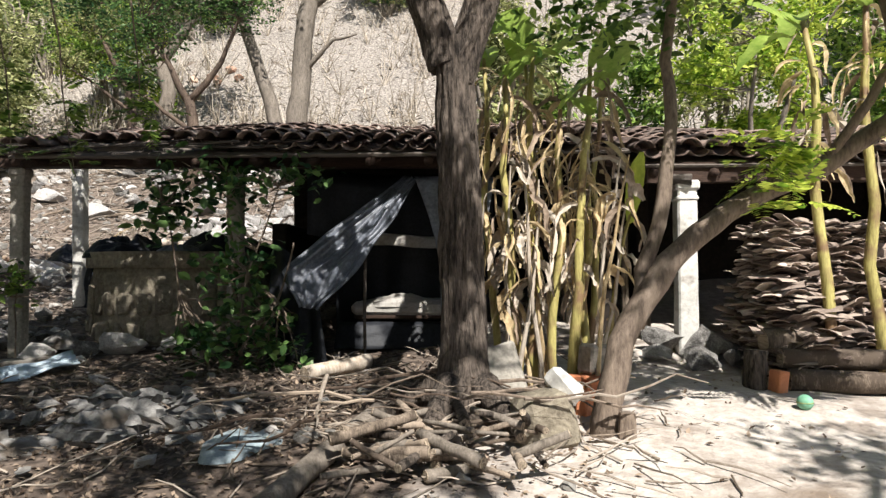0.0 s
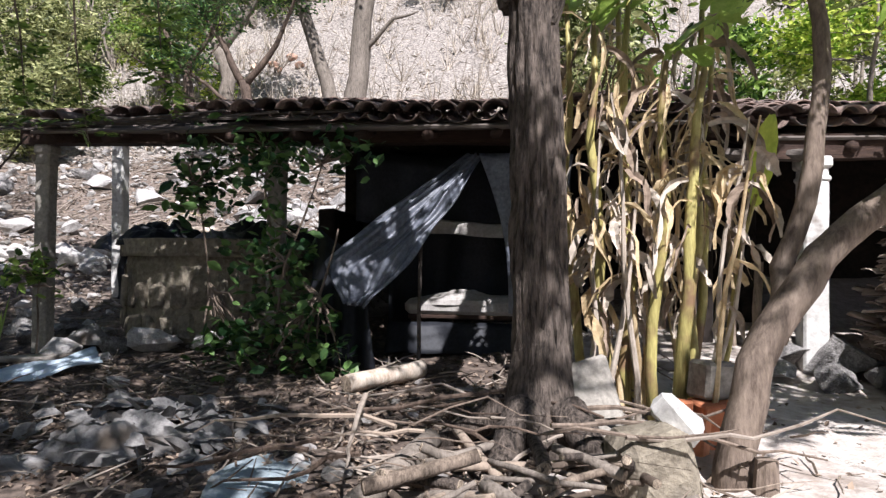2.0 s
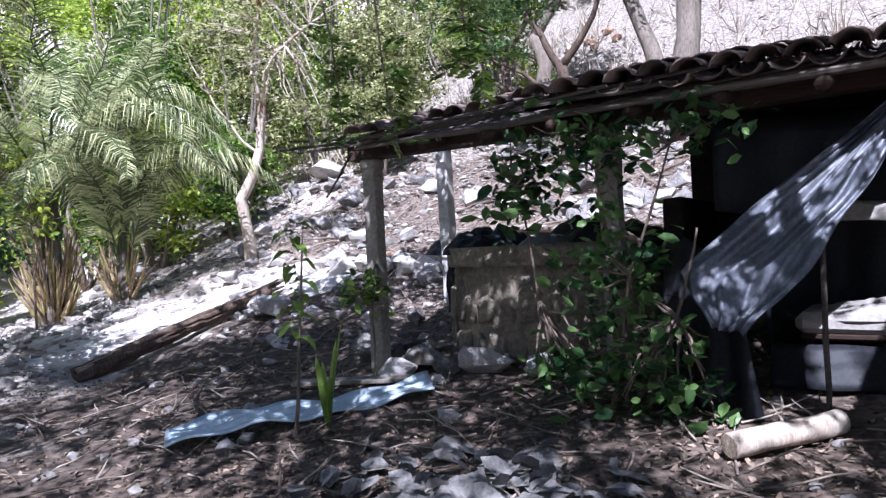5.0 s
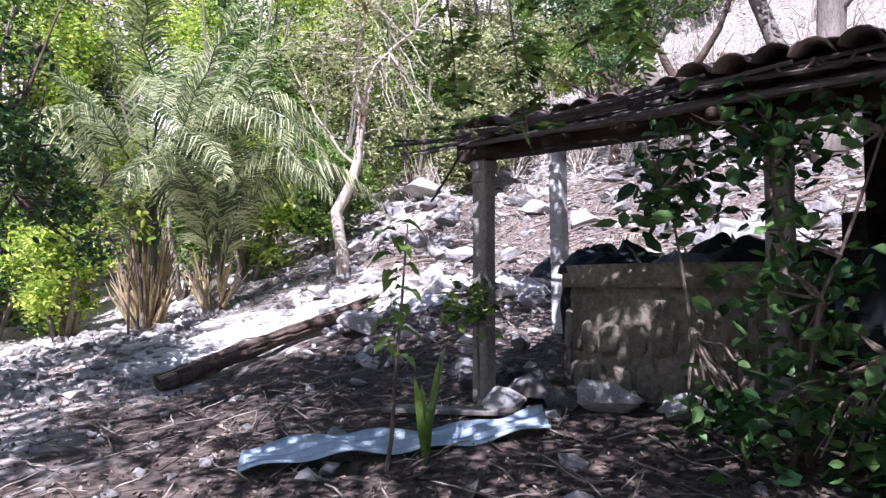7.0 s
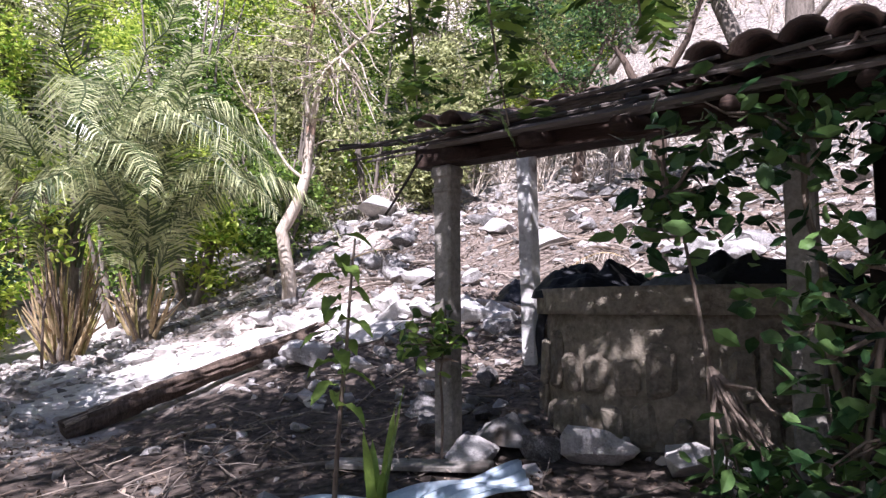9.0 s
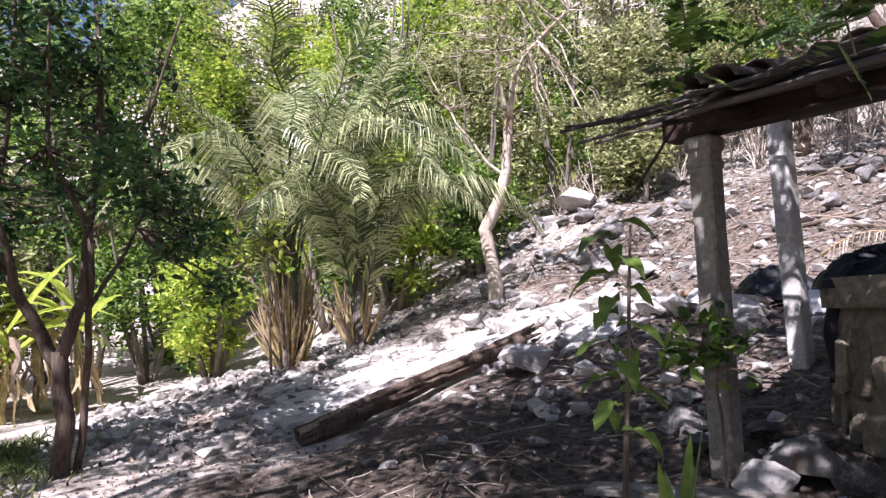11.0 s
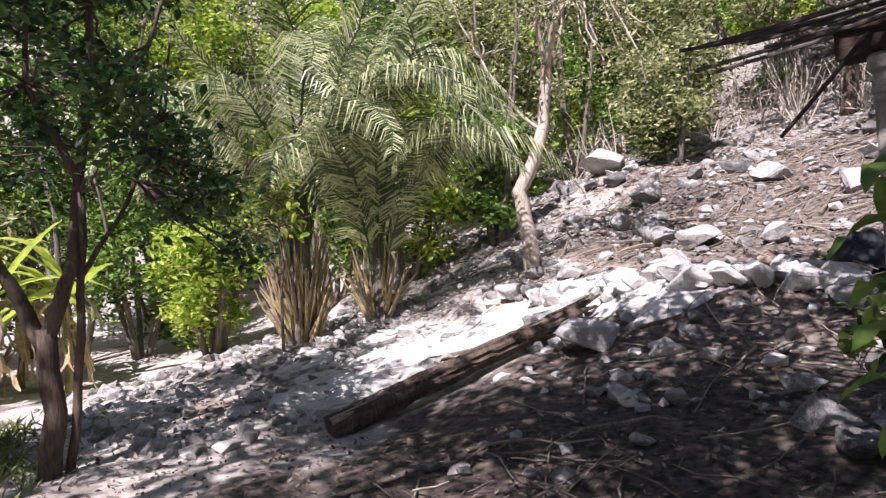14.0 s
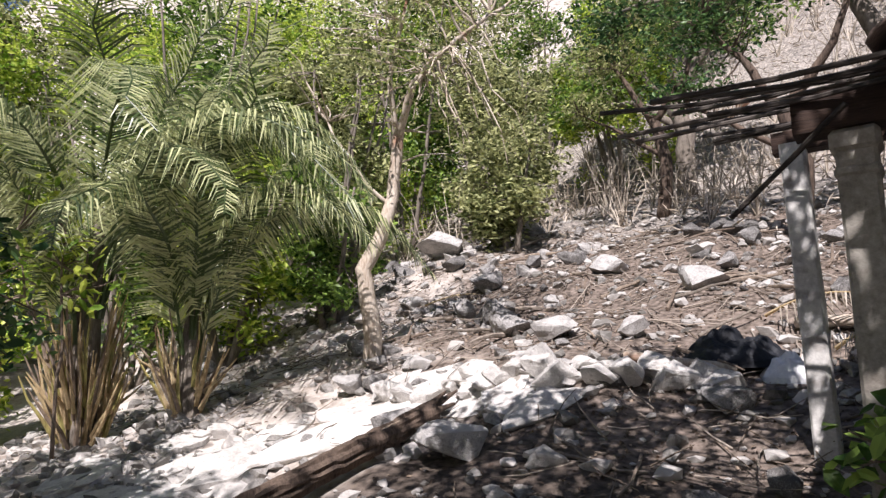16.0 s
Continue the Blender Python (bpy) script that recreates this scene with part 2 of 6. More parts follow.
def part(name, shape, mat, parent=None, label="", smooth=False, at=None):
    """A mesh object of a bmesh or of (vertices, faces), under a thing or a part."""
    if isinstance(shape, bmesh.types.BMesh):
        me = bpy.data.meshes.new(name)
        shape.to_mesh(me)
        shape.free()
        me.materials.append(mat)
        if smooth:
            me.polygons.foreach_set("use_smooth", [True] * len(me.polygons))
    elif isinstance(shape, bpy.types.Mesh):
        me = shape
    else:
        me = mesh_of(name, shape[0], shape[1], mat, smooth)
    ob = new(name, me)
    if at is not None:
        ob.matrix_basis = at
    if parent:
        ob.parent = parent
    if label:
        tagged(ob, label)
    return ob


def thing(name, x, y, z, label, category, group="", kind="", turn=0):
    return tagged(new(name), label, category, group, kind) if (x, y, z, turn) == (0, 0, 0, 0) else placed(tagged(new(name), label, category, group, kind), pose(x, y, z, 0, 0, turn))


def placed(ob, m):
    ob.matrix_basis = m
    return ob


def merge(shapes):
    """Joins (vertices, faces) pairs."""
    vs, fs, k = [], [], 0
    for v, f in shapes:
        vs.extend(v)
        fs.extend([tuple(i + k for i in q) for q in f])
        k += len(v)
    return vs, fs


def tube(points, radii, sides=8, wobble=0.0, seed=0):
    """A tapered tube along points, capped, with an uneven skin."""
    pts = [Vector(p) for p in points]
    r = random.Random(seed)
    vs, fs = [], []
    up = Vector((0.13, 0.97, 0.21))
    for i, p in enumerate(pts):
        d = (pts[min(i + 1, len(pts) - 1)] - pts[max(i - 1, 0)]).normalized()
        a = d.cross(up if abs(d.dot(up)) < 0.95 else Vector((1, 0, 0))).normalized()
        b = d.cross(a)
        for k in range(sides):
            w = 2 * math.pi * k / sides
            q = radii[i] * (1 + wobble * r.uniform(-1, 1))
            vs.append(tuple(p + a * (q * math.cos(w)) + b * (q * math.sin(w))))
        if i:
            o = (i - 1) * sides
            for k in range(sides):
                j = (k + 1) % sides
                fs.append((o + k, o + j, o + sides + j, o + sides + k))
    fs.append(tuple(range(sides))[::-1])
    o = (len(pts) - 1) * sides
    fs.append(tuple(o + k for k in range(sides)))
    return vs, fs


def ridged(points, r0, r1, sides=40, seed=0, amp=0.02, step=0.07):
    """A trunk with furrowed bark: long ridges that wander and split."""
    pts = [Vector(p) for p in points]
    line = []
    for a, b in zip(pts, pts[1:]):
        n = max(int((b - a).length / step), 1)
        line += [a.lerp(b, i / n) for i in range(n)]
    line.append(pts[-1])
    for k in range(3):
        line = [line[0]] + [(line[i - 1] + line[i] * 2 + line[i + 1]) / 4 for i in range(1, len(line) - 1)] + [line[-1]]
    vs, fs = [], []
    up = Vector((0.97, 0.13, 0.2))
    n = len(line)
    for i, p in enumerate(line):
        d = (line[min(i + 1, n - 1)] - line[max(i - 1, 0)]).normalized()
        a = d.cross(up).normalized()
        b = d.cross(a)
        rad = r0 + (r1 - r0) * i / (n - 1)
        for k in range(sides):
            w = 2 * math.pi * k / sides
            q = Vector((math.cos(w) * 3.2, math.sin(w) * 3.2, i * step * 1.6 + seed * 9))
            ridge = 1 - abs(noise.noise(q * 1.7)) * 2.4
            lump = noise.noise(Vector((math.cos(w), math.sin(w), i * step * 0.9 + seed)))
            e = rad * (1 + 0.1 * lump) + amp * max(ridge, -0.6) * min(1, rad / 0.12)
            vs.append(tuple(p + a * (e * math.cos(w)) + b * (e * math.sin(w))))
        if i:
            o = (i - 1) * sides
            fs += [(o + k, o + (k + 1) % sides, o + sides + (k + 1) % sides, o + sides + k) for k in range(sides)]
    fs += [tuple(range(sides))[::-1], tuple((n - 1) * sides + k for k in range(sides))]
    return vs, fs


def bend(a, b, n=6, sway=0.1, seed=0, sag=0.0):
    """A crooked line from a to b."""
    r = random.Random(seed)
    a, b = Vector(a), Vector(b)
    size = (b - a).length
    out = []
    off = Vector((0, 0, 0))
    for i in range(n + 1):
        u = i / n
        if 0 < i < n:
            off = off * 0.6 + Vector((r.uniform(-1, 1), r.uniform(-1, 1), r.uniform(-1, 1))) * (sway * size / n)
        out.append(a.lerp(b, u) + (off if 0 < i < n else Vector((0, 0, 0))) + Vector((0, 0, -sag * size * 4 * u * (1 - u))))
    return out


def leaves(centres, size, spread=0.5, up=0.35, long=2.0, count=1, seed=1, droop=0.0):
    """Folded four-cornered leaves about the centres; vertices and faces."""
    g = np.random.default_rng(seed)
    c = np.repeat(np.asarray(centres, float), count, axis=0)
    n = len(c)
    c = c + g.normal(0, spread, (n, 3)) * (1 if np.isscalar(spread) else np.asarray(spread))
    s = size * g.uniform(0.6, 1.35, n)[:, None]
    ax = g.normal(0, 1, (n, 3))
    ax[:, 2] = ax[:, 2] * 0.5 - droop
    ax /= np.linalg.norm(ax, axis=1)[:, None]
    nr = g.normal(0, 1, (n, 3))
    nr[:, 2] += up * 3
    side = np.cross(ax, nr)
    side /= np.linalg.norm(side, axis=1)[:, None] + 1e-9
    nrm = np.cross(side, ax)
    a, b = c - ax * s * 0.5, c + ax * s * 0.5
    m1 = c + side * s * (0.5 / long) + nrm * s * 0.08
    m2 = c - side * s * (0.5 / long) + nrm * s * 0.08
    v = np.stack([a, m1, b, m2], axis=1).reshape(-1, 3)
    i = np.arange(n)[:, None] * 4
    f = np.concatenate([i + np.array([[0, 1, 2]]), i + np.array([[0, 2, 3]])], axis=0)
    return v.tolist(), f.tolist()


def ovals(centres, size, spread=0.05, up=0.35, wide=0.5, count=1, seed=1, droop=0.0):
    """Broad oval leaves with a sunken midrib."""
    g = np.random.default_rng(seed)
    c = np.repeat(np.asarray(centres, float), count, axis=0)
    n = len(c)
    c = c + g.normal(0, spread, (n, 3))
    s = size * g.uniform(0.55, 1.3, n)[:, None]
    ax = g.normal(0, 1, (n, 3))
    ax[:, 2] = ax[:, 2] * 0.5 - droop
    ax /= np.linalg.norm(ax, axis=1)[:, None]
    nr = g.normal(0, 0.7, (n, 3))
    nr[:, 2] += up * 3
    side = np.cross(ax, nr)
    side /= np.linalg.norm(side, axis=1)[:, None] + 1e-9
    nrm = np.cross(side, ax)
    w = s * wide * 0.5
    v = np.stack([c - ax * s * 0.5, c - ax * s * 0.18 + side * w, c + ax * s * 0.2 + side * w * 0.85, c + ax * s * 0.52 - nrm * s * 0.1, c + ax * s * 0.2 - side * w * 0.85, c - ax * s * 0.18 - side * w, c - nrm * s * 0.05], axis=1).reshape(-1, 3)
    i = np.arange(n)[:, None] * 7
    f = np.concatenate([i + np.array([q]) for q in ([0, 6, 1], [1, 6, 2], [2, 6, 3], [3, 6, 4], [4, 6, 5], [5, 6, 0])], axis=0)
    return v.tolist(), f.tolist()


def ball(lumps, seed, n, hollow=0.55):
    """n random places in the outer parts of ellipsoids (x, y, z, rx, ry, rz)."""
    g = np.random.default_rng(seed)
    w = np.array([q[3] * q[4] * q[5] for q in lumps]) ** (2 / 3)
    pick = g.choice(len(lumps), n, p=w / w.sum())
    d = g.normal(0, 1, (n, 3))
    d /= np.linalg.norm(d, axis=1)[:, None]
    rad = hollow + (1 - hollow) * g.random(n) ** 0.6
    q = np.array(lumps)[pick]
    return q[:, :3] + d * rad[:, None] * q[:, 3:]


TREND = [
    (2.4, 2.0, 0.45), (2.0, 3.8, 0.55), (0.5, 5.3, 0.62), (-1.2, 5.7, 0.66), (-2.4, 6.2, 0.7), (3.1, 6.5, 0.85), (3.4, 7.4, 0.98), (3.0, 7.9, 1.05),
    (2.4, 7.1, 0.95), (4.2, 9.4, 1.2), (5.0, 8.0, 0.98), (4.5, 6.2, 0.82), (-1.9, 9.3, 1.0), (-2.7, 9.5, 1.05), (0.6, 9.4, 1.05), (-3.0, 7.4, 0.8),
    (-6.7, 8.7, 0.83), (-6.3, 11.4, 1.55), (-8.2, 12.7, 2.25), (-10.8, 10.0, 1.2), (-9.6, 11.2, 1.65), (-7.5, 6.6, 0.72), (-5.8, 12.2, 2.1), (-10.3, 17.0, 4.1),
    (-3.2, 11.6, 1.5), (0.0, 12.5, 2.0), (-14.0, 8.0, 0.5), (-4.5, 9.6, 1.1), (7.0, 9.5, 1.2), (-11.0, 5.0, 0.3),
]
TP = np.array(TREND)


def slope(x, y):
    """The broad lie of the land: nearly level below, a hillside beyond."""
    t = y - 10.6 + 0.05 * (x + 2)
    soft = np.log1p(np.exp(np.clip(t * 1.6, -40, 40))) / 1.6
    return 0.33 + 0.07 * np.clip(y, -15, 10.6) + 0.4 * np.clip(soft, 0, 60) + 0.62 * np.clip(y - 25, 0, 50) - 0.02 * np.clip(-9 - x, 0, 12) + 0.6 * np.clip(-23 - x, 0, 40)


TRES = TP[:, 2] - slope(TP[:, 0], TP[:, 1])


def ground(x, y, rough=True):
    x, y = np.asarray(x, float), np.asarray(y, float)
    d2 = (x[..., None] - TP[:, 0]) ** 2 + (y[..., None] - TP[:, 1]) ** 2
    w = 1 / (d2 + 0.35) ** 1.5
    far = 1 / (1 + d2.min(-1) / 20)
    z = slope(x, y) + (w * TRES).sum(-1) / w.sum(-1) * far
    if rough:
        z = z + 0.025 * np.sin(x * 2.3 + np.sin(y * 1.7)) * np.sin(y * 2.9 + 1.3) + 0.012 * np.sin(x * 7.1 + y * 3.3) * np.sin(y * 6.3 - x * 2)
        z = z + 0.09 * np.clip((y - 11) / 4, 0, 1) * np.sin(x * 1.3 + 0.7 * y) * np.sin(y * 1.9 - 0.4 * x)
    return z


def gz(x, y):
    return float(ground(x, y))


# ---- ground ----
def axis(lo, hi, a, b, step):
    core = np.arange(a, b + step / 2, step)
    left = a - np.cumsum(np.geomspace(step * 1.3, (a - lo) / 3.2, 22))
    right = b + np.cumsum(np.geomspace(step * 1.3, (hi - b) / 3.2, 22))
    return np.concatenate([left[::-1], core, right])


gx, gy = axis(-300, 300, -16, 9, 0.11), axis(-300, 300, 1, 22, 0.11)
GX, GY = np.meshgrid(gx, gy)
GZ = ground(GX, GY)
nx = len(gx)
idx = (np.arange(len(gy) - 1)[:, None] * nx + np.arange(nx - 1)[None, :]).ravel()
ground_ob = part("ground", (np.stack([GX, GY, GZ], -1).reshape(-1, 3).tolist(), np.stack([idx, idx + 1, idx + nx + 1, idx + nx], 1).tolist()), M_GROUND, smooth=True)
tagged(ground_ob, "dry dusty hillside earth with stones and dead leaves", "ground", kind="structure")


# ---- hut ----
def box(x0, x1, y0, y1, z0, z1, bevel=0.01, jitter=0.0, seed=0):
    bm = bmesh.new()
    bmesh.ops.create_cube(bm, size=1)
    r = random.Random(seed)
    for v in bm.verts:
        v.co = Vector((x0 + (v.co.x + 0.5) * (x1 - x0), y0 + (v.co.y + 0.5) * (y1 - y0), z0 + (v.co.z + 0.5) * (z1 - z0))) + Vector((r.uniform(-1, 1), r.uniform(-1, 1), r.uniform(-1, 1))) * jitter
    if bevel:
        bmesh.ops.bevel(bm, geom=bm.edges[:], offset=bevel, segments=1, affect="EDGES")
    return bm


def post(name, x, y, z0, z1, w, mat, label, capital=True, lean=(0, 0)):
    e = thing(name, x, y, z0, label, "post")
    h = z1 - z0
    bm = bmesh.new()
    r = random.Random(int(x * 100))
    rows = 9
    ring = []
    for i in range(rows):
        u = i / (rows - 1)
        s = w / 2 * (1 + r.uniform(-0.03, 0.03))
        c = (lean[0] * u, lean[1] * u)
        b = s * 0.82
        pts = [(-b, -s), (b, -s), (s, -b), (s, b), (b, s), (-b, s), (-s, b), (-s, -b)]
        ring.append([bm.verts.new((c[0] + px, c[1] + py, h * u)) for px, py in pts])
    for i in range(rows - 1):
        for k in range(8):
            j = (k + 1) % 8
            bm.faces.new((ring[i][k], ring[i][j], ring[i + 1][j], ring[i + 1][k]))
    bm.faces.new(ring[-1])
    bm.faces.new(ring[0][::-1])
    part("shaft", bm, mat, e)
    if capital:
        c = w * 0.62
        part("capital", box(-c + lean[0], c + lean[0], -c + lean[1], c + lean[1], h - 0.09, h + 0.012, 0.02), mat, e)
        part("collar", box(-c * 0.92 + lean[0], c * 0.92 + lean[0], -c * 0.92 + lean[1], c * 0.92 + lean[1], h - 0.2, h - 0.15, 0.015), mat, e)
    return e


post("concrete_post", -2.62, 9.55, gz(-2.6, 9.5) - 0.1, 3.17, 0.155, M_CONCRETE, "weathered square concrete post under the tiled eave")
post("limewashed_post", -3.12, 11.65, gz(-3.1, 11.65) - 0.1, 3.75, 0.165, M_LIME, "patchy limewashed post at the back of the shelter", capital=False, lean=(-0.04, 0))
post("concrete_post", -0.25, 9.86, gz(-0.25, 9.86) - 0.1, 3.19, 0.165, M_CONCRETE, "concrete post overgrown by a leafy shrub")

ROOF = dict(x0=-2.42, x1=4.1, y0=9.1, y1=12.2, z0=3.29, z1=4.06)


def tile_mesh(name, length, r0, r1, thick, mat, over=True, seg=6):
    """One half-round clay tile, tapered, along +y; over: hump up, else trough."""
    vs, fs = [], []
    for j, (y, r) in enumerate(((0, r0), (length, r1))):
        for q in (r, r - thick):
            for k in range(seg + 1):
                w = math.pi * (0.06 + 0.88 * k / seg)
                vs.append((q * math.cos(w), y, (q * math.sin(w)) * (0.85 if over else -0.75)))
    n = seg + 1
    for k in range(seg):
        fs += [(k, k + 1, 2 * n + k + 1, 2 * n + k), (n + k, 3 * n + k, 3 * n + k + 1, n + k + 1), (k, n + k, n + k + 1, k + 1), (2 * n + k, 2 * n + k + 1, 3 * n + k + 1, 3 * n + k)]
    fs += [(0, 2 * n, 3 * n, n), (seg, n + seg, 3 * n + seg, 2 * n + seg)]
    return mesh_of(name, vs, fs, mat, smooth=True)


TILE_UP = [tile_mesh("tile_cover", 0.46, 0.115, 0.092, 0.014, M_TILE), tile_mesh("tile_cover_b", 0.42, 0.122, 0.095, 0.015, M_TILE)]
TILE_DOWN = tile_mesh("tile_trough", 0.46, 0.112, 0.095, 0.014, M_TILE, over=False)
TILE_FAR = tile_mesh("tile_far", 0.46, 0.115, 0.092, 0.014, M_TILES)


def tiled_roof(x0, x1, y0, y1, z0, z1, label, seed, near_rows=4, gap=None):
    e = tagged(new("roof"), label, "tiled roof", kind="structure")
    r = random.Random(seed)
    ang = math.atan2(z1 - z0, y1 - y0)
    run = math.hypot(y1 - y0, z1 - z0)
    pitch = 0.235
    cols = int((x1 - x0) / pitch)
    rows = int(run / 0.34)
    far = []
    for i in range(cols + 1):
        for j in range(rows):
            for over in (True, False):
                x = x0 + (i + (0 if over else 0.5)) * pitch + r.uniform(-0.018, 0.018)
                s = j * 0.34 + r.uniform(-0.03, 0.03) - (0.05 if over and j == 0 else 0) + (r.uniform(-0.05, 0.03) if j == 0 else 0)
                y, z = y0 + s * math.cos(ang), z0 + s * math.sin(ang) + (0.1 if over else 0.09) + r.uniform(-0.012, 0.012) + 0.03 * math.sin(x * 1.7 + seed)
                if gap and j < 2 and gap[0] < x < gap[1]:
                    continue
                m = Matrix.Translation((x, y, z)) @ Matrix.Rotation(ang - 0.045 + r.uniform(-0.05, 0.05), 4, "X") @ Matrix.Rotation(r.uniform(-0.07, 0.07), 4, "Z") @ Matrix.Rotation(r.uniform(-0.12, 0.12), 4, "Y")
                if j < near_rows:
                    part("roof_tile", r.choice(TILE_UP) if over else TILE_DOWN, M_TILE, e, at=m)
                else:
                    k = TILE_FAR
                    far.append(([tuple(m @ v.co) if over else tuple(m @ Vector((v.co.x, v.co.y, -v.co.z))) for v in k.vertices], [tuple(f.vertices) for f in k.polygons]))
    if far:
        part("upper_tile_rows", merge(far), M_TILES, e, smooth=True)
    # reed decking and rafters under the tiles
    reeds = []
    for k in range(int(run / 0.06)):
        s = (k + 0.5) * 0.06
        y, z = y0 + s * math.cos(ang), z0 + s * math.sin(ang) - 0.06
        reeds.append(tube(bend((x0 - 0.05, y, z), (x1 + 0.05, y, z + 0.01), 5, 0.02, k), [0.02] * 6, 5, 0.1, k))
    part("reed_decking", merge(reeds), M_POLE, e)
    k = 0
    x = x0 + 0.12
    while x < x1:
        part("rafter", tube(bend((x, y0 + 0.02, z0 - 0.13), (x + r.uniform(-0.05, 0.05), y1, z1 - 0.13), 5, 0.02, k), [0.05] * 6, 8, 0.02, k), M_BEAM, e, smooth=True)
        x += 0.62
        k += 1
    return e


def beam(name, a, b, w, h, mat, label, seed=3):
    a, b = Vector(a), Vector(b)
    d = b - a
    bm = bmesh.new()
    r = random.Random(seed)
    n = 8
    ring = []
    side = Vector((-d.y, d.x, 0)).normalized()
    for i in range(n + 1):
        p = a + d * (i / n)
        q = [(-1, -1), (1, -1), (1, 1), (-1, 1)]
        ring.append([bm.verts.new(p + side * (sx * w / 2 * r.uniform(0.9, 1.1)) + Vector((0, 0, sz * h / 2 * r.uniform(0.9, 1.1)))) for sx, sz in q])
    for i in range(n):
        for k in range(4):
            j = (k + 1) % 4
            bm.faces.new((ring[i][k], ring[i][j], ring[i + 1][j], ring[i + 1][k]))
    bm.faces.new(ring[0][::-1])
    bm.faces.new(ring[-1])
    bmesh.ops.recalc_face_normals(bm, faces=bm.faces[:])
    return tagged(part(name, bm, mat), label, "beam")


beam("eave_beam", (-2.85, 9.52, 3.27), (4.2, 9.85, 3.27), 0.17, 0.17, M_BEAM, "dark rough-hewn eave beam resting on posts")
beam("back_beam", (-3.3, 11.7, 3.78), (4.2, 11.9, 3.78), 0.15, 0.15, M_BEAM, "dark timber beam along the back of the shelter")

tiled_roof(**ROOF, label="sagging roof of dark weathered clay barrel tiles", seed=2, near_rows=5, gap=(-2.0, -0.6))


def rooted(name, base, label, category, group="", kind=""):
    e = thing(name, *base, label, category, group, kind)
    return e, Matrix.Translation((-base[0], -base[1], -base[2]))


def wall(name, x0, x1, y0, y1, z0, z1, mat, label, seed=0):
    ob = part(name, box(x0, x1, y0, y1, z0, z1, 0.015, 0.01, seed), mat)
    return tagged(ob, label, "wall", kind="structure")


wall("wall_back", -0.05, 4.15, 11.72, 11.95, 1.2, 3.68, M_DARKWALL, "adobe back wall of the hut, coloured near black for the shade inside")
wall("wall_side", 0.02, 0.2, 10.4, 11.7, 1.0, 2.6, M_DARKWALL, "low adobe side wall of the hut, coloured near black for the shade inside")
wall("wall_right", 3.95, 4.12, 9.95, 11.7, 1.0, 3.55, M_DARKWALL, "adobe end wall of the hut, coloured near black for the shade inside")

# poles of the decking that stick out past the roof's end
for k in range(20):
    y = 9.05 + 0.11 * k + random.uniform(-0.05, 0.05)
    z = 3.28 + (y - 9.0) * 0.243 - 0.06 + random.uniform(-0.05, 0.09)
    out = random.uniform(0.35, 1.15)
    tagged(part("roof_pole", tube(bend((-1.0, y, z + 0.01), (-2.62 - out, y + random.uniform(-0.25, 0.25), z + random.uniform(-0.16, 0.16)), 5, 0.08, k), [0.018] * 3 + [0.012] * 3, 6, 0.1, k), M_POLE),
           "thin weathered pole sticking out under the roof tiles", "pole", "poles at the roof end")
tagged(part("leaning_pole", tube(bend((-2.62, 9.25, 3.22), (-3.12, 9.4, 2.84), 5, 0.04, 3), [0.012] * 6, 6, 0.1, 2), M_POLE), "thin stick hanging down from the roof's end", "stick")
for k in range(7):
    x0 = -1.9 + 0.25 * k
    tagged(part("eave_reed", tube(bend((x0, 9.02 + 0.02 * k, 3.3 + 0.012 * k), (x0 + 1.2, 9.02 + 0.015 * k, 3.36 + random.uniform(-0.06, 0.05)), 5, 0.03, k), [0.014] * 6, 5, 0.1, k), M_POLE),
           "bare reed showing where eave tiles are missing", "reed", "reeds along the eave")


# ---- cloth and tarps ----
def sheet(name, pts_fn, nu, nv, mat, label, category, thick=0.006):
    vs, fs = [], []
    for side in (0, 1):
        for j in range(nv + 1):
            for i in range(nu + 1):
                p = Vector(pts_fn(i / nu, j / nv))
                vs.append(tuple(p + Vector((0, thick * side, -thick * side))))
    n = (nu + 1) * (nv + 1)
    for j in range(nv):
        for i in range(nu):
            a = j * (nu + 1) + i
            fs.append((a, a + 1, a + nu + 2, a + nu + 1))
            fs.append((n + a, n + a + nu + 1, n + a + nu + 2, n + a + 1))
    for i in range(nu):
        fs.append((i, n + i, n + i + 1, i + 1))
        a = nv * (nu + 1) + i
        fs.append((a, a + 1, n + a + 1, n + a))
    for j in range(nv):
        a = j * (nu + 1)
        fs.append((a, a + nu + 1, n + a + nu + 1, n + a))
        a += nu
        fs.append((a, n + a, n + a + nu + 1, a + nu + 1))
    return tagged(part(name, (vs, fs), mat, smooth=True), label, category)


def lerp4(a, b, c, d, u, v):
    return Vector(a).lerp(Vector(b), u).lerp(Vector(d).lerp(Vector(c), u), v)


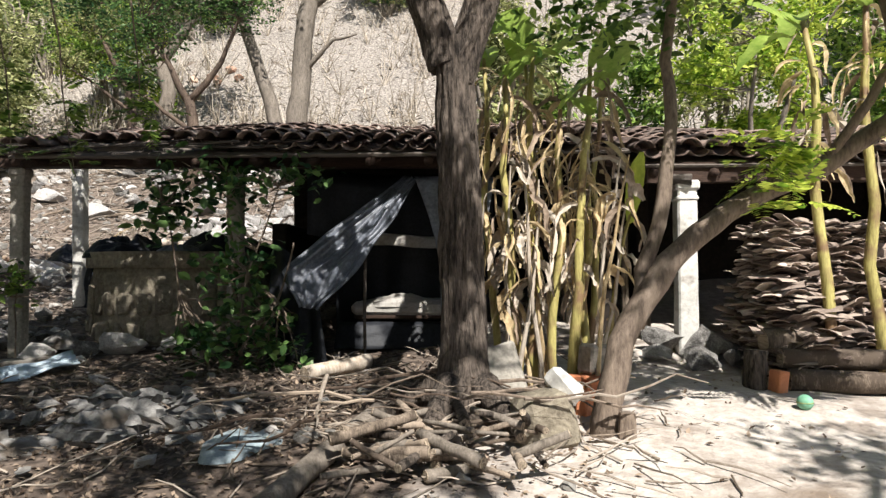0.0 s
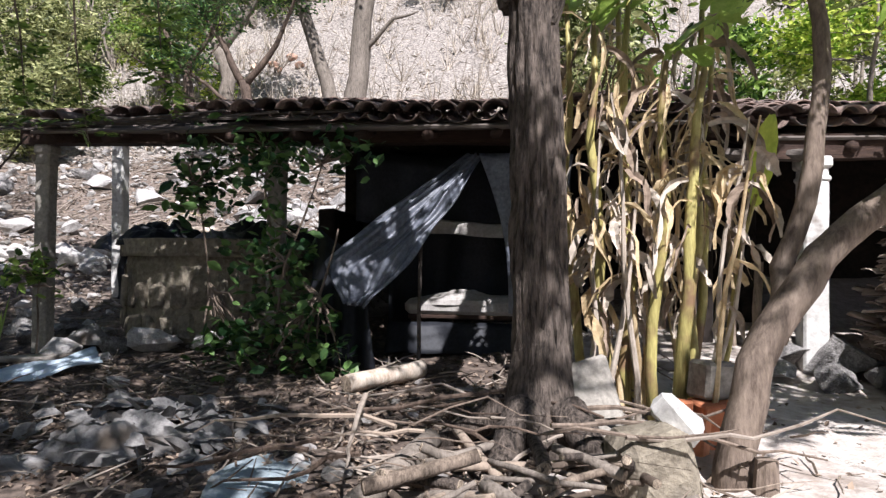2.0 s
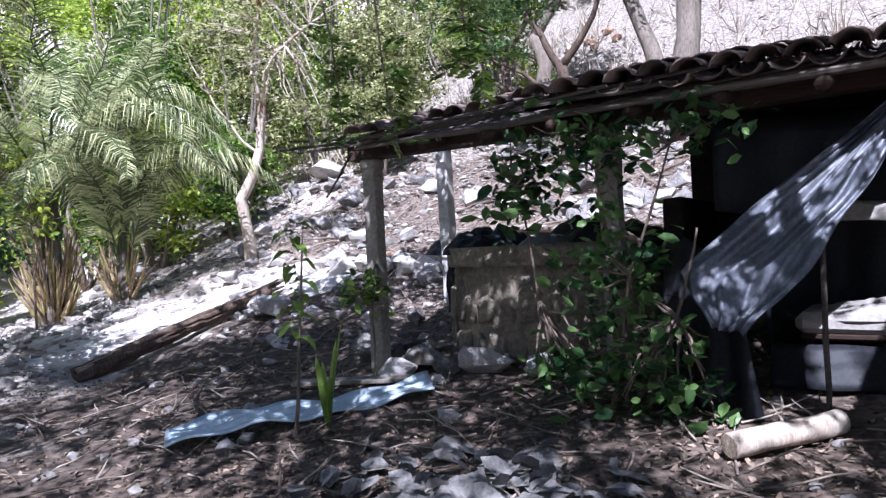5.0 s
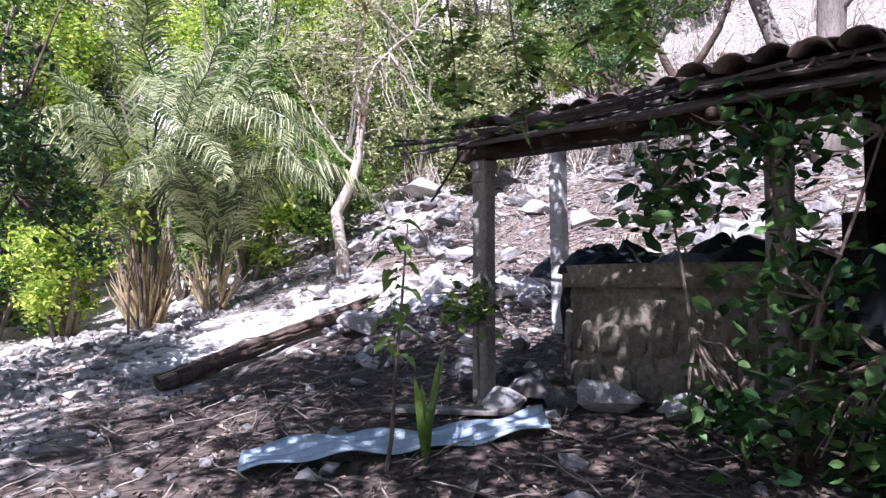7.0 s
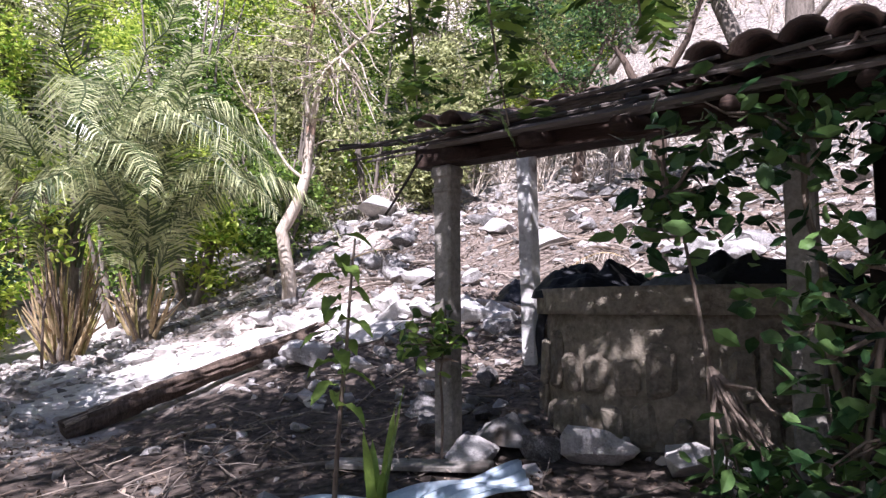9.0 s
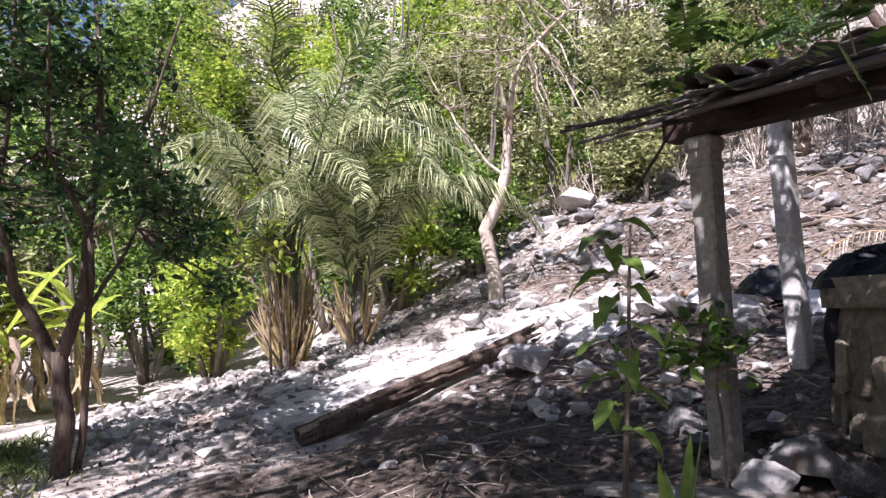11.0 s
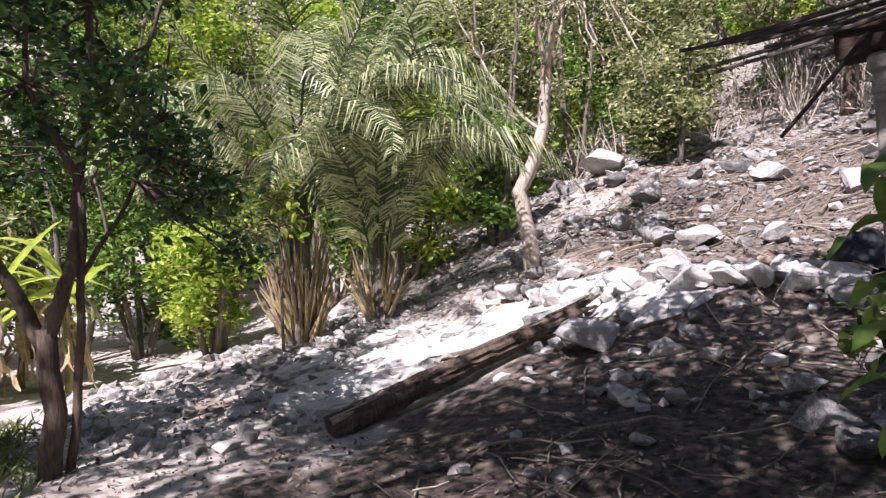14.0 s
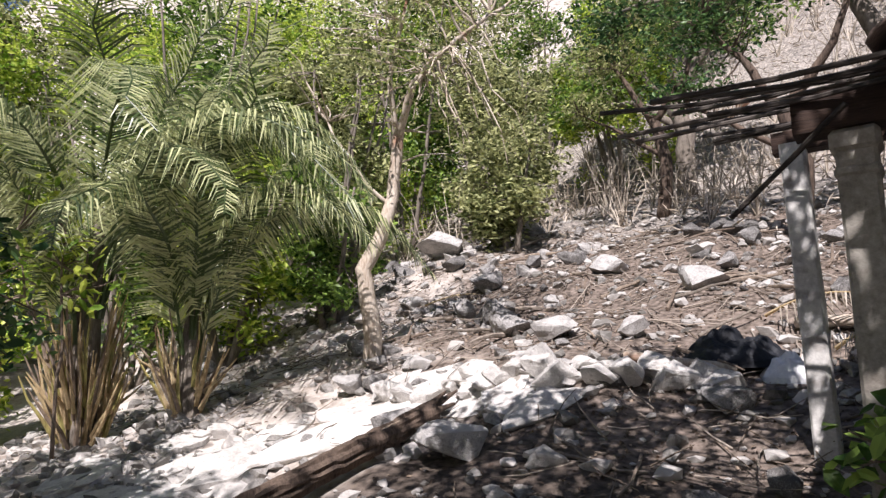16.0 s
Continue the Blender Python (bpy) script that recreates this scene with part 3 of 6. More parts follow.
def tarp_left(u, v):
    """From the knot under the eave down to a slack, gathered lower edge."""
    p = lerp4((1.74, 9.6, 3.08), (1.9, 9.5, 3.02), (1.4, 8.98, 2.12), (0.5, 9.02, 2.02), u, v * 1.7) if v < 0.588 else \
        lerp4((0.5, 9.02, 2.02), (1.4, 8.98, 2.12), (0.98, 8.78, 1.62), (0.72, 8.84, 1.66), u, (v - 0.588) / 0.412)
    f = math.sin(u * 22 + v * 3) * 0.035 * (0.3 + v) + math.sin(u * 9 - v * 5) * 0.045 + 0.02 * math.sin(u * 47 + v * 9)
    f += 0.05 * noise.noise(Vector((u * 5, v * 4, 2.2)))
    return p + Vector((0.02 * math.sin(v * 14 + u * 4), f, -0.07 * math.sin(math.pi * v) * math.sin(math.pi * u) + 0.02 * noise.noise(Vector((u * 9, v * 7, 5.1)))))


def tarp_side(u, v):
    """The black skirt of the tent, hanging in folds from the flap to the ground."""
    p = lerp4((0.3, 9.5, 2.35), (0.85, 9.12, 2.0), (1.02, 8.98, gz(1.02, 8.98)), (0.22, 9.3, gz(0.22, 9.3)), u, v)
    return p + Vector((0, 0.05 * math.sin(u * 17 + v * 2) * (0.3 + v), 0))


def tarp_right(u, v):
    p = lerp4((1.86, 9.52, 3.06), (2.75, 9.55, 3.05), (2.5, 9.4, 1.52), (2.16, 9.36, 1.56), u, v)
    return p + Vector((0.3 * math.sin(math.pi * v) * (1 - u) * 0.3, math.sin(u * 15 + v * 2) * 0.04 * (0.3 + v), 0))


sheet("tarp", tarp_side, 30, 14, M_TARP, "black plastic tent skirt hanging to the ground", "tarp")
sheet("tarp", tarp_left, 40, 30, M_TARPBLUE, "dusty black plastic tarp draped as a tent flap from the eave", "tarp")
sheet("tarp", tarp_right, 24, 24, M_TARPBLUE, "dusty black plastic tarp hanging beside the tent opening", "tarp")
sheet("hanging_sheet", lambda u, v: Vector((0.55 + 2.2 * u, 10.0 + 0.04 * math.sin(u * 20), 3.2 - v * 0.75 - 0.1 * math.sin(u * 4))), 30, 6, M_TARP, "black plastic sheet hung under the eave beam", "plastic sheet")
# added black backing that stands in for the tent's dark interior
sheet("dark_backing", lambda u, v: Vector((0.85 + 2.1 * u, 10.75 - 0.5 * (2 * u - 1) ** 4 + 0.05 * math.sin(u * 25 + v * 3), 3.25 - v * 2.2)), 40, 10, M_TARP, "black sheet added at the back of the tent for the dark inside", "plastic sheet")
# pale strip added in place of a bright patch in the opening
sheet("pale_strip", lambda u, v: Vector((1.15 + 0.95 * u, 9.75 + 0.03 * math.sin(u * 16 + v * 3), 2.42 - v * 0.13 + 0.02 * math.sin(u * 5))), 20, 4, M_MATTRESS, "pale grey strip added across the tent opening for a bright patch", "cloth")
tagged(part("tent_pole", tube(bend((1.36, 9.15, gz(1.36, 9.15) - 0.05), (1.37, 9.17, 2.35), 5, 0.03, 2), [0.018] * 6, 7, 0.08, 1), M_POLE), "thin bare stick propping up the tent flap", "pole")

bed = thing("bed", 1.75, 10.1, gz(1.7, 10.1), "low cot with a worn grey mattress inside the tent", "bed")
bm = box(-0.62, 0.6, -0.3, 0.45, 0.3, 0.46, 0.05, 0.03, 4)
part("mattress", bm, M_MATTRESS, bed)
for sx in (-0.55, 0.53):
    for sy in (-0.24, 0.38):
        part("leg", tube([(sx, sy, -0.1), (sx, sy, 0.31)], [0.03, 0.03], 7, 0.05, 1), M_BEAM, bed)
part("rail", tube([(-0.6, -0.27, 0.28), (0.58, -0.27, 0.28)], [0.03, 0.03], 7, 0.05, 2), M_BEAM, bed)

# added black skirt in place of the deep shade under the cot
sheet("cot_shade_sheet", lambda u, v: Vector((0.95 + 1.5 * u, 9.62 + 0.14 * v + 0.03 * math.sin(u * 19 + v * 2), gz(1.7, 9.7) + 0.005 + 0.29 * v)), 30, 6, M_TARP, "black sheet added along the front of the cot for the shade beneath", "plastic sheet")

# ---- round adobe basin ----
BX, BY, BRX, BRY = -1.3, 10.9, 1.2, 0.9
basin = thing("basin", BX, BY, 1.0, "round adobe basin with a thick plastered rim", "basin")


def ring_wall(z0, z1, out, inn, rough, seed, n=56, rows=8):
    r = random.Random(seed)
    bm = bmesh.new()
    prof = [(out, z0 + (z1 - z0) * i / rows) for i in range(rows + 1)] + [(inn, z1), (inn, z0)]
    rings = []
    for (q, z) in prof:
        ring = []
        for k in range(n):
            w = 2 * math.pi * k / n
            s = q * (1 + rough * (noise.noise(Vector((math.cos(w) * 3, math.sin(w) * 3, z * 3 + seed))))) + r.uniform(-1, 1) * rough * 0.15
            ring.append(bm.verts.new((BRX * s * math.cos(w), BRY * s * math.sin(w), z)))
        rings.append(ring)
    for i in range(len(prof)):
        a, b = rings[i], rings[(i + 1) % len(prof)]
        for k in range(n):
            j = (k + 1) % n
            bm.faces.new((a[k], a[j], b[j], b[k]))
    return bm


part("body", ring_wall(-0.1, 1.08, 0.94, 0.7, 0.04, 3), M_ADOBE, basin, smooth=True)
part("rim", ring_wall(1.05, 1.25, 1.02, 0.72, 0.02, 5, rows=4), M_ADOBE, basin, "smooth rounded pale rim", smooth=True)
bm = box(-BRX * 0.68, BRX * 0.68, -BRY * 0.68, BRY * 0.68, 0.9, 0.98, 0.02)
part("fill", bm, M_ADOBE, basin)
r9a = random.Random(19)
for row, (z, h0) in enumerate(((0.15, 0.32), (0.48, 0.42))):
    for k in range(15):
        w = math.pi + (k + 0.5 * row) * math.pi / 14
        bw = r9a.uniform(0.13, 0.24)
        h = h0 * r9a.uniform(0.6, 1.15)
        bm = box(-bw / 2, bw / 2, -0.04, 0.05, 0, h, 0.035, 0.04, k + 40 * row)
        part("adobe_block", bm, M_ADOBES, basin, at=Matrix.Translation((BRX * 0.95 * math.cos(w), BRY * 0.95 * math.sin(w), z)) @ Matrix.Rotation(w + math.pi / 2, 4, "Z"))


def crumple(x, y, z, rx, ry, rz, seed, mat, name, label, category, n=26, rough=0.42, turn=0):
    """A heap of crumpled sheet: a dome with sharp folds."""
    vs, fs = [], []
    for j in range(n + 1):
        for i in range(n * 2):
            u = j / n
            w = math.pi * i / n
            q = u
            fold = noise.noise(Vector((math.cos(w) * q * 2.6, math.sin(w) * q * 2.6, seed * 7.3)))
            ridge = abs(noise.noise(Vector((math.cos(w) * q * 5.2 + 9, math.sin(w) * q * 5.2, seed * 3.1))))
            h = (1 - u ** 2.2) * (0.65 + rough * fold) + rough * 0.5 * (ridge - 0.2) * (1 - u * 0.6)
            e = 1 + 0.3 * noise.noise(Vector((math.cos(w) * 1.6, math.sin(w) * 1.6, seed * 2.2)))
            vs.append((rx * q * e * math.cos(w), ry * q * e * math.sin(w), rz * max(h, -0.05) if u < 1 else -0.04))
    m = n * 2
    for j in range(n):
        for i in range(m):
            k = (i + 1) % m
            fs.append((j * m + i, j * m + k, (j + 1) * m + k, (j + 1) * m + i))
    ob = part(name, (vs, fs), mat, at=pose(x, y, z, 0, 0, turn))
    return tagged(ob, label, category)


crumple(-2.0, 10.75, 2.22, 0.5, 0.42, 0.36, 1, M_TARP, "plastic_sheet", "crumpled black plastic sheet lying on the basin rim", "plastic sheet")
crumple(-0.75, 10.9, 2.22, 0.8, 0.5, 0.36, 2, M_TARP, "plastic_sheet", "crumpled black plastic sheet lying across the basin", "plastic sheet")
crumple(1.72, 10.05, gz(1.7, 10.1) + 0.44, 0.55, 0.3, 0.12, 5, M_MATTRESS, "blanket", "crumpled grey blanket lying on the mattress", "blanket")
crumple(-1.2, 10.5, 2.24, 0.32, 0.22, 0.17, 3, M_TARPBLUE, "plastic_sheet", "dusty folded plastic sheet on the basin rim", "plastic sheet")
sheet("hanging_strip", lambda u, v: Vector((-2.36 + 0.09 * u + 0.02 * math.sin(v * 9), 10.42 + 0.02 * math.sin(v * 5 + u * 7), 2.26 - v * 0.7)), 4, 16, M_TARP, "strip of black plastic hanging down the basin's side", "plastic sheet")


# ---- rocks ----
def rock_mesh(seed, mat=M_ROCK, flat=0.6, sub=3):
    bm = bmesh.new()
    bmesh.ops.create_icosphere(bm, subdivisions=sub, radius=1)
    o = Vector((seed * 5.1, seed * 1.7, seed * 3.3))
    planes = [(Vector((math.sin(seed * 3 + k * 2.4), math.cos(seed * 2 + k * 1.9), math.sin(k * 1.3 + seed))).normalized(), 0.38 + 0.3 * ((seed * 7 + k * 3) % 5) / 5) for k in range(12)]
    for v in bm.verts:
        p = v.co.copy()
        for nrm, d in planes:
            e = p.dot(nrm) - d
            if e > 0:
                p -= nrm * e * 0.97
        p *= 1.25 * (1 + 0.12 * noise.noise(p * 2.1 + o) + 0.05 * noise.noise(p * 6 + o))
        v.co = Vector((p.x, p.y * 0.8, p.z * flat))
    me = bpy.data.meshes.new("rock")
    bm.to_mesh(me)
    bm.free()
    me.materials.append(mat)
    return me


ROCKS = [rock_mesh(s) for s in range(9)]
PALE = [rock_mesh(s, M_ROCKPALE) for s in range(9)]
LOW = [rock_mesh(s + 20, M_ROCKS, 0.6, 1) for s in range(7)]


def rock(x, y, size, k=0, turn=0, sink=0.3, label="rough grey stone lying on the dry slope", group="stones on the slope", tilt=0):
    ob = new("rock", (PALE if "pale" in label else ROCKS)[k % len(ROCKS)])
    ob.matrix_basis = Matrix.Translation((x, y, gz(x, y) + size * 0.6 * (1 - sink * 2))) @ Euler((radians(tilt), radians(tilt * 0.6), radians(turn))).to_matrix().to_4x4() @ Matrix.Scale(size, 4)
    return tagged(ob, label, "rock", group)


r9 = random.Random(9)
for k in range(215):
    x = r9.uniform(-12.5, -0.3)
    y = r9.uniform(10.6, 19) if x < -3 else r9.uniform(12.3, 18)
    if (x < -8.6 and y < 12.5) or (x > -5.4 and y < 12.1):
        continue
    rock(x, y, r9.choice((0.08, 0.1, 0.12, 0.15, 0.2, 0.26)) * r9.uniform(0.8, 1.4), k, r9.uniform(0, 360), r9.uniform(0.05, 0.3), tilt=r9.uniform(-25, 25))
for k in range(26):
    u = k / 25
    rock(-7.3 + 3.3 * u + r9.uniform(-0.1, 0.1), 11.75 + 0.75 * u + r9.uniform(-0.12, 0.12), r9.uniform(0.15, 0.27), k + 3, r9.uniform(0, 360), 0.15,
         "pale sunlit stone in a rough stone row", "stones of the row", r9.uniform(-30, 30))
for (x, y, s, k) in ((-10.3, 17.0, 0.6, 2), (-8.4, 15.6, 0.4, 5), (-6.6, 16.3, 0.4, 1), (-4.9, 15.2, 0.38, 3), (-2.2, 14.6, 0.4, 6), (-7.4, 14.2, 0.36, 0)):
    rock(x, y, s, k, k * 50, 0.2, "large grey boulder half sunk in the slope", "boulders")
for (x, y, s, k) in ((-7.3, 10.9, 0.8, 4), (-5.4, 11.75, 0.55, 7), (-7.9, 10.2, 0.75, 8), (-7.0, 11.8, 0.7, 2), (-8.0, 9.4, 0.6, 1), (-7.4, 10.0, 0.5, 6), (-6.0, 12.1, 0.5, 3)):
    ob = rock(x, y, s, k, k * 40, 0.46, "flat pale slab of bedrock on the slope", "rock slabs")
    ob.matrix_basis = Matrix.Translation((x, y, gz(x, y) - 0.02)) @ Matrix.Rotation(radians(17), 4, "X") @ Matrix.Rotation(k * 1.1, 4, "Z") @ Matrix.Diagonal((s * 1.25, s, s * 0.34, 1))
for (x, y, s, k) in ((-2.3, 9.35, 0.26, 1), (-1.95, 9.75, 0.2, 3), (-1.55, 9.8, 0.32, 6), (-0.9, 9.7, 0.25, 2), (-2.95, 9.75, 0.17, 5), (-3.3, 10.1, 0.22, 0), (-0.5, 9.5, 0.2, 4), (-3.7, 10.7, 0.16, 3), (-3.3, 11.1, 0.18, 7),
                     (-2.75, 10.2, 0.15, 2), (-4.4, 10.2, 0.13, 4), (-4.9, 10.9, 0.16, 8), (-4.1, 9.4, 0.1, 6)):
    rock(x, y, s, k, k * 70, 0.2, "grey stone at the foot of the basin", "stones by the basin")
for (x, y, s, k) in ((4.35, 8.9, 0.2, 1), (4.7, 8.75, 0.24, 3), (5.05, 8.7, 0.22, 6), (5.15, 8.45, 0.16, 2), (4.5, 9.2, 0.26, 5), (4.9, 9.1, 0.3, 0)):
    rock(x, y, s, k, k * 70, 0.1, "grey stone of the low terrace edge", "terrace stones")


PINK = [rock_mesh(s + 40, M_ROCKPINK, 0.7, 2) for s in range(3)]
for k, (x, y, q) in enumerate(((-7.3, 27.6, 0.3), (-6.7, 27.8, 0.34), (-8.0, 27.5, 0.28), (-6.2, 27.4, 0.26), (-7.0, 27.2, 0.24))):
    ob = new("rock", PINK[k % 3])
    ob.matrix_basis = Matrix.Translation((x, y, gz(x, y) + 0.1)) @ Matrix.Rotation(k * 1.3, 4, "Z") @ Matrix.Scale(q, 4)
    tagged(ob, "pinkish round stone lying high on the hill", "rock", "pinkish stones")


def slab_mesh(seed):
    """A cracked plate of bedrock: an uneven many-sided top with broken, undercut sides."""
    r = random.Random(seed)
    n = r.randint(6, 9)
    ring = [(2 * math.pi * (k + r.uniform(-0.3, 0.3)) / n, r.uniform(0.6, 1.05)) for k in range(n)]
    bm = bmesh.new()
    top = [bm.verts.new((q * math.cos(w), q * 0.75 * math.sin(w), 0.1 + r.uniform(-0.03, 0.03))) for w, q in ring]
    low = [bm.verts.new((v.co.x * 0.96, v.co.y * 0.96, -0.35)) for v in top]
    mid = bm.verts.new((r.uniform(-0.2, 0.2), r.uniform(-0.2, 0.2), 0.13))
    for k in range(n):
        j = (k + 1) % n
        bm.faces.new((top[k], top[j], mid))
        bm.faces.new((low[k], low[j], top[j], top[k]))
    bmesh.ops.subdivide_edges(bm, edges=bm.edges[:], cuts=2, use_grid_fill=True)
    for v in bm.verts:
        o = v.co * 2.2 + Vector((seed * 3.7, 0, 0))
        v.co += Vector((0.06 * noise.noise(o), 0.06 * noise.noise(o + Vector((9, 0, 0))), 0.035 * noise.noise(o * 1.4)))
    me = bpy.data.meshes.new("slab")
    bm.to_mesh(me)
    bm.free()
    me.materials.append(M_ROCKPALE)
    return me


SLABS = [slab_mesh(s) for s in range(6)]
rs = random.Random(4)
for k in range(34):
    u, w = rs.random(), rs.uniform(-1, 1)
    x, y = -8.7 + 2.6 * u + 0.9 * w, 9.2 + 3.2 * u - 0.55 * w
    if x > -6.9 + 0.17 * (y - 8.6) - 0.35 and y < 11.6:
        continue
    q = rs.uniform(0.28, 0.62)
    dx, dy = (gz(x + 0.3, y) - gz(x - 0.3, y)) / 0.6, (gz(x, y + 0.3) - gz(x, y - 0.3)) / 0.6
    ob = new("rock", SLABS[k % 6])
    ob.matrix_basis = Matrix.Translation((x, y, gz(x, y) + 0.01)) @ Euler((math.atan(dy) + rs.uniform(-0.1, 0.1), -math.atan(dx) + rs.uniform(-0.1, 0.1), 0)).to_matrix().to_4x4() @ Matrix.Rotation(rs.uniform(0, 6.3), 4, "Z") @ Matrix.Diagonal((q, q, q * rs.uniform(0.35, 0.7), 1))
    tagged(ob, "cracked pale plate of bedrock showing through the slope", "rock", "bedrock plates")


def scatter(name, spots, meshes, sizes, mat, label, seed, sink=0.2):
    """Many small pieces joined into one object."""
    g = random.Random(seed)
    out = []
    base = [([v.co.copy() for v in m.vertices], [tuple(f.vertices) for f in m.polygons]) for m in meshes]
    for x, y in spots:
        s = g.choice(sizes) * g.uniform(0.7, 1.3)
        vs, fs = g.choice(base)
        m = Matrix.Translation((x, y, gz(x, y) + s * 0.3 * (1 - sink * 2))) @ Euler((g.uniform(-0.4, 0.4), g.uniform(-0.4, 0.4), g.uniform(0, 6.3))).to_matrix().to_4x4() @ Matrix.Scale(s, 4)
        out.append(([tuple(m @ v) for v in vs], fs))
    return tagged(part(name, merge(out), mat), label, "stones", kind="stuff")


spots = [(r9.uniform(-14, -1), r9.uniform(9.8, 22)) for k in range(3200)] + [(r9.uniform(-4, 4), r9.uniform(12.3, 20)) for k in range(900)] + \
        [(r9.uniform(-12, -7), r9.uniform(7.0, 11)) for k in range(900)] + [(r9.uniform(-5, 3.2), r9.uniform(5.5, 9.5)) for k in range(130)]
scatter("rubble", spots, LOW, (0.03, 0.045, 0.06, 0.09, 0.13), M_ROCKS, "small grey stones strewn over the slope", 4)

# curled grey husks heaped before the basin
hs = [(r9.gauss(-0.35, 0.55), r9.gauss(7.25, 0.33)) for k in range(140)]
hp = np.array([(x, y, gz(x, y) + 0.05 + 0.12 * math.exp(-((x + 0.35) ** 2 + (y - 7.25) ** 2) * 3) * r9.random()) for x, y in hs])
tagged(part("dry_husks", ovals(hp, 0.2, 0.02, 0.5, 0.55, 1, 6), M_CLOTH), "curled grey dry husks heaped on the ground", "husks", kind="stuff")

# dead leaves, twigs
g3 = np.random.default_rng(3)
lx = np.concatenate([g3.uniform(-9, 5, 9000), g3.uniform(-13, 4, 20000), g3.normal(0.3, 1.6, 5000)])
ly = np.concatenate([g3.uniform(4.8, 9.6, 9000), g3.uniform(10, 20, 20000), g3.normal(7.3, 0.9, 5000)])
keep = ~((lx > 3.3) & (lx < 5) & (g3.random(len(lx)) < 0.85)) & ~((lx < -5.2) & (ly > 8.8) & (ly < 12.8) & (g3.random(len(lx)) < 0.8))
lx, ly = lx[keep], ly[keep]
tagged(part("leaf_litter", leaves(np.stack([lx, ly, ground(lx, ly) + 0.012], 1), 0.05, 0.006, 1.0, 1.8, 1, 5), M_LITTER), "brown dead leaves strewn on the ground", "leaf litter", kind="stuff")
tw = []
for k in range(1700):
    hill = k < 1250
    x, y = (r9.uniform(-12, 3), r9.uniform(11, 19)) if hill else (r9.uniform(-5, 4), r9.uniform(5.2, 9.3))
    w = r9.uniform(0, 6.3)
    q = r9.uniform(0.15, 0.55) * (1.5 if hill else 1)
    x2, y2 = x + q * math.cos(w), y + q * math.sin(w)
    tw.append(tube(bend((x, y, gz(x, y) + 0.02), (x2, y2, gz(x2, y2) + 0.02 + r9.uniform(0, 0.12)), 3, 0.15, k), [0.008, 0.007, 0.006, 0.003], 4, 0.1, k))
tagged(part("fallen_twigs", merge(tw), M_TWIG), "dry fallen twigs strewn on the ground", "twigs", kind="stuff")


# ---- trees and shrubs ----
def tree(name, label, base, stems, bark, lumps, leaf, size, count, seed, long=2.2, hollow=0.35, spread=0.05, twigs=60, droop=0.15, up=0.35, category="tree", sides=9, per=4, group="", furrow=0.0, oval=0.0):
    """stems: (points, first radius, last radius); the first is the trunk, the rest are limbs."""
    e, m = rooted(name, base, label, category, group)
    r = random.Random(seed)
    tips = []
    for k, (pts, r0, r1) in enumerate(stems):
        line = []
        for a, b in zip(pts, pts[1:]):
            seg = bend(a, b, 4, 0.1, seed + k)
            line += seg if not line else seg[1:]
        n = len(line)
        if furrow and r0 > 0.1:
            part("trunk" if k == 0 else "limb", ridged(line, r0, r1, 44 if k == 0 else 26, seed + k, furrow), bark, e, at=m)
        else:
            part("trunk" if k == 0 else "limb", tube(line, [r0 + (r1 - r0) * i / (n - 1) for i in range(n)], sides if r0 > 0.05 else 6, 0.08, seed + k), bark, e, smooth=True, at=m)
        tips += line[n // 2:]
    if count:
        spots = ball(lumps, seed, count // per, hollow)
        v = []
        order = list(range(len(spots)))
        r.shuffle(order)
        for i in order[:twigs]:
            p = Vector(spots[i])
            q = min(tips, key=lambda t: (t - p).length)
            v.append(tube(bend(q, p, 4, 0.22, seed + i), [0.016, 0.013, 0.01, 0.007, 0.004], 5, 0.1, i))
        if v:
            tagged(part("twig_tangle", merge(v), bark, e, at=m), kind="stuff")
        crown = part("crown", ovals(spots, size, spread, up, oval, per, seed, droop) if oval else leaves(spots, size, spread, up, long, per, seed, droop), leaf, e, at=m)
        tagged(crown, kind="stuff")
    return e


def pinnate(spots, dirs, length, pairs, size, seed):
    """Feather leaves: a row of small leaflets along each rib."""
    g = np.random.default_rng(seed)
    out = []
    V, F = [], []
    k = 0
    for p, d in zip(spots, dirs):
        d = Vector(d).normalized()
        s = d.cross(Vector((0, 0, 1)))
        s = s.normalized() if s.length > 0.1 else Vector((1, 0, 0))
        for i in range(pairs):
            u = (i + 1) / pairs
            c = Vector(p) + d * (length * u) + Vector((0, 0, -0.25 * length * u * u))
            w = size * (0.6 + 0.6 * math.sin(math.pi * min(u + 0.15, 1)))
            for sg in (-1, 1):
                q = (s * sg + d * 0.45 + Vector((0, 0, -0.2 + 0.15 * g.normal()))).normalized() * w
                n = d * (w * 0.22)
                V += [tuple(c), tuple(c + q * 0.5 + n), tuple(c + q), tuple(c + q * 0.5 - n)]
                F += [(k, k + 1, k + 2), (k, k + 2, k + 3)]
                k += 4
    return V, F


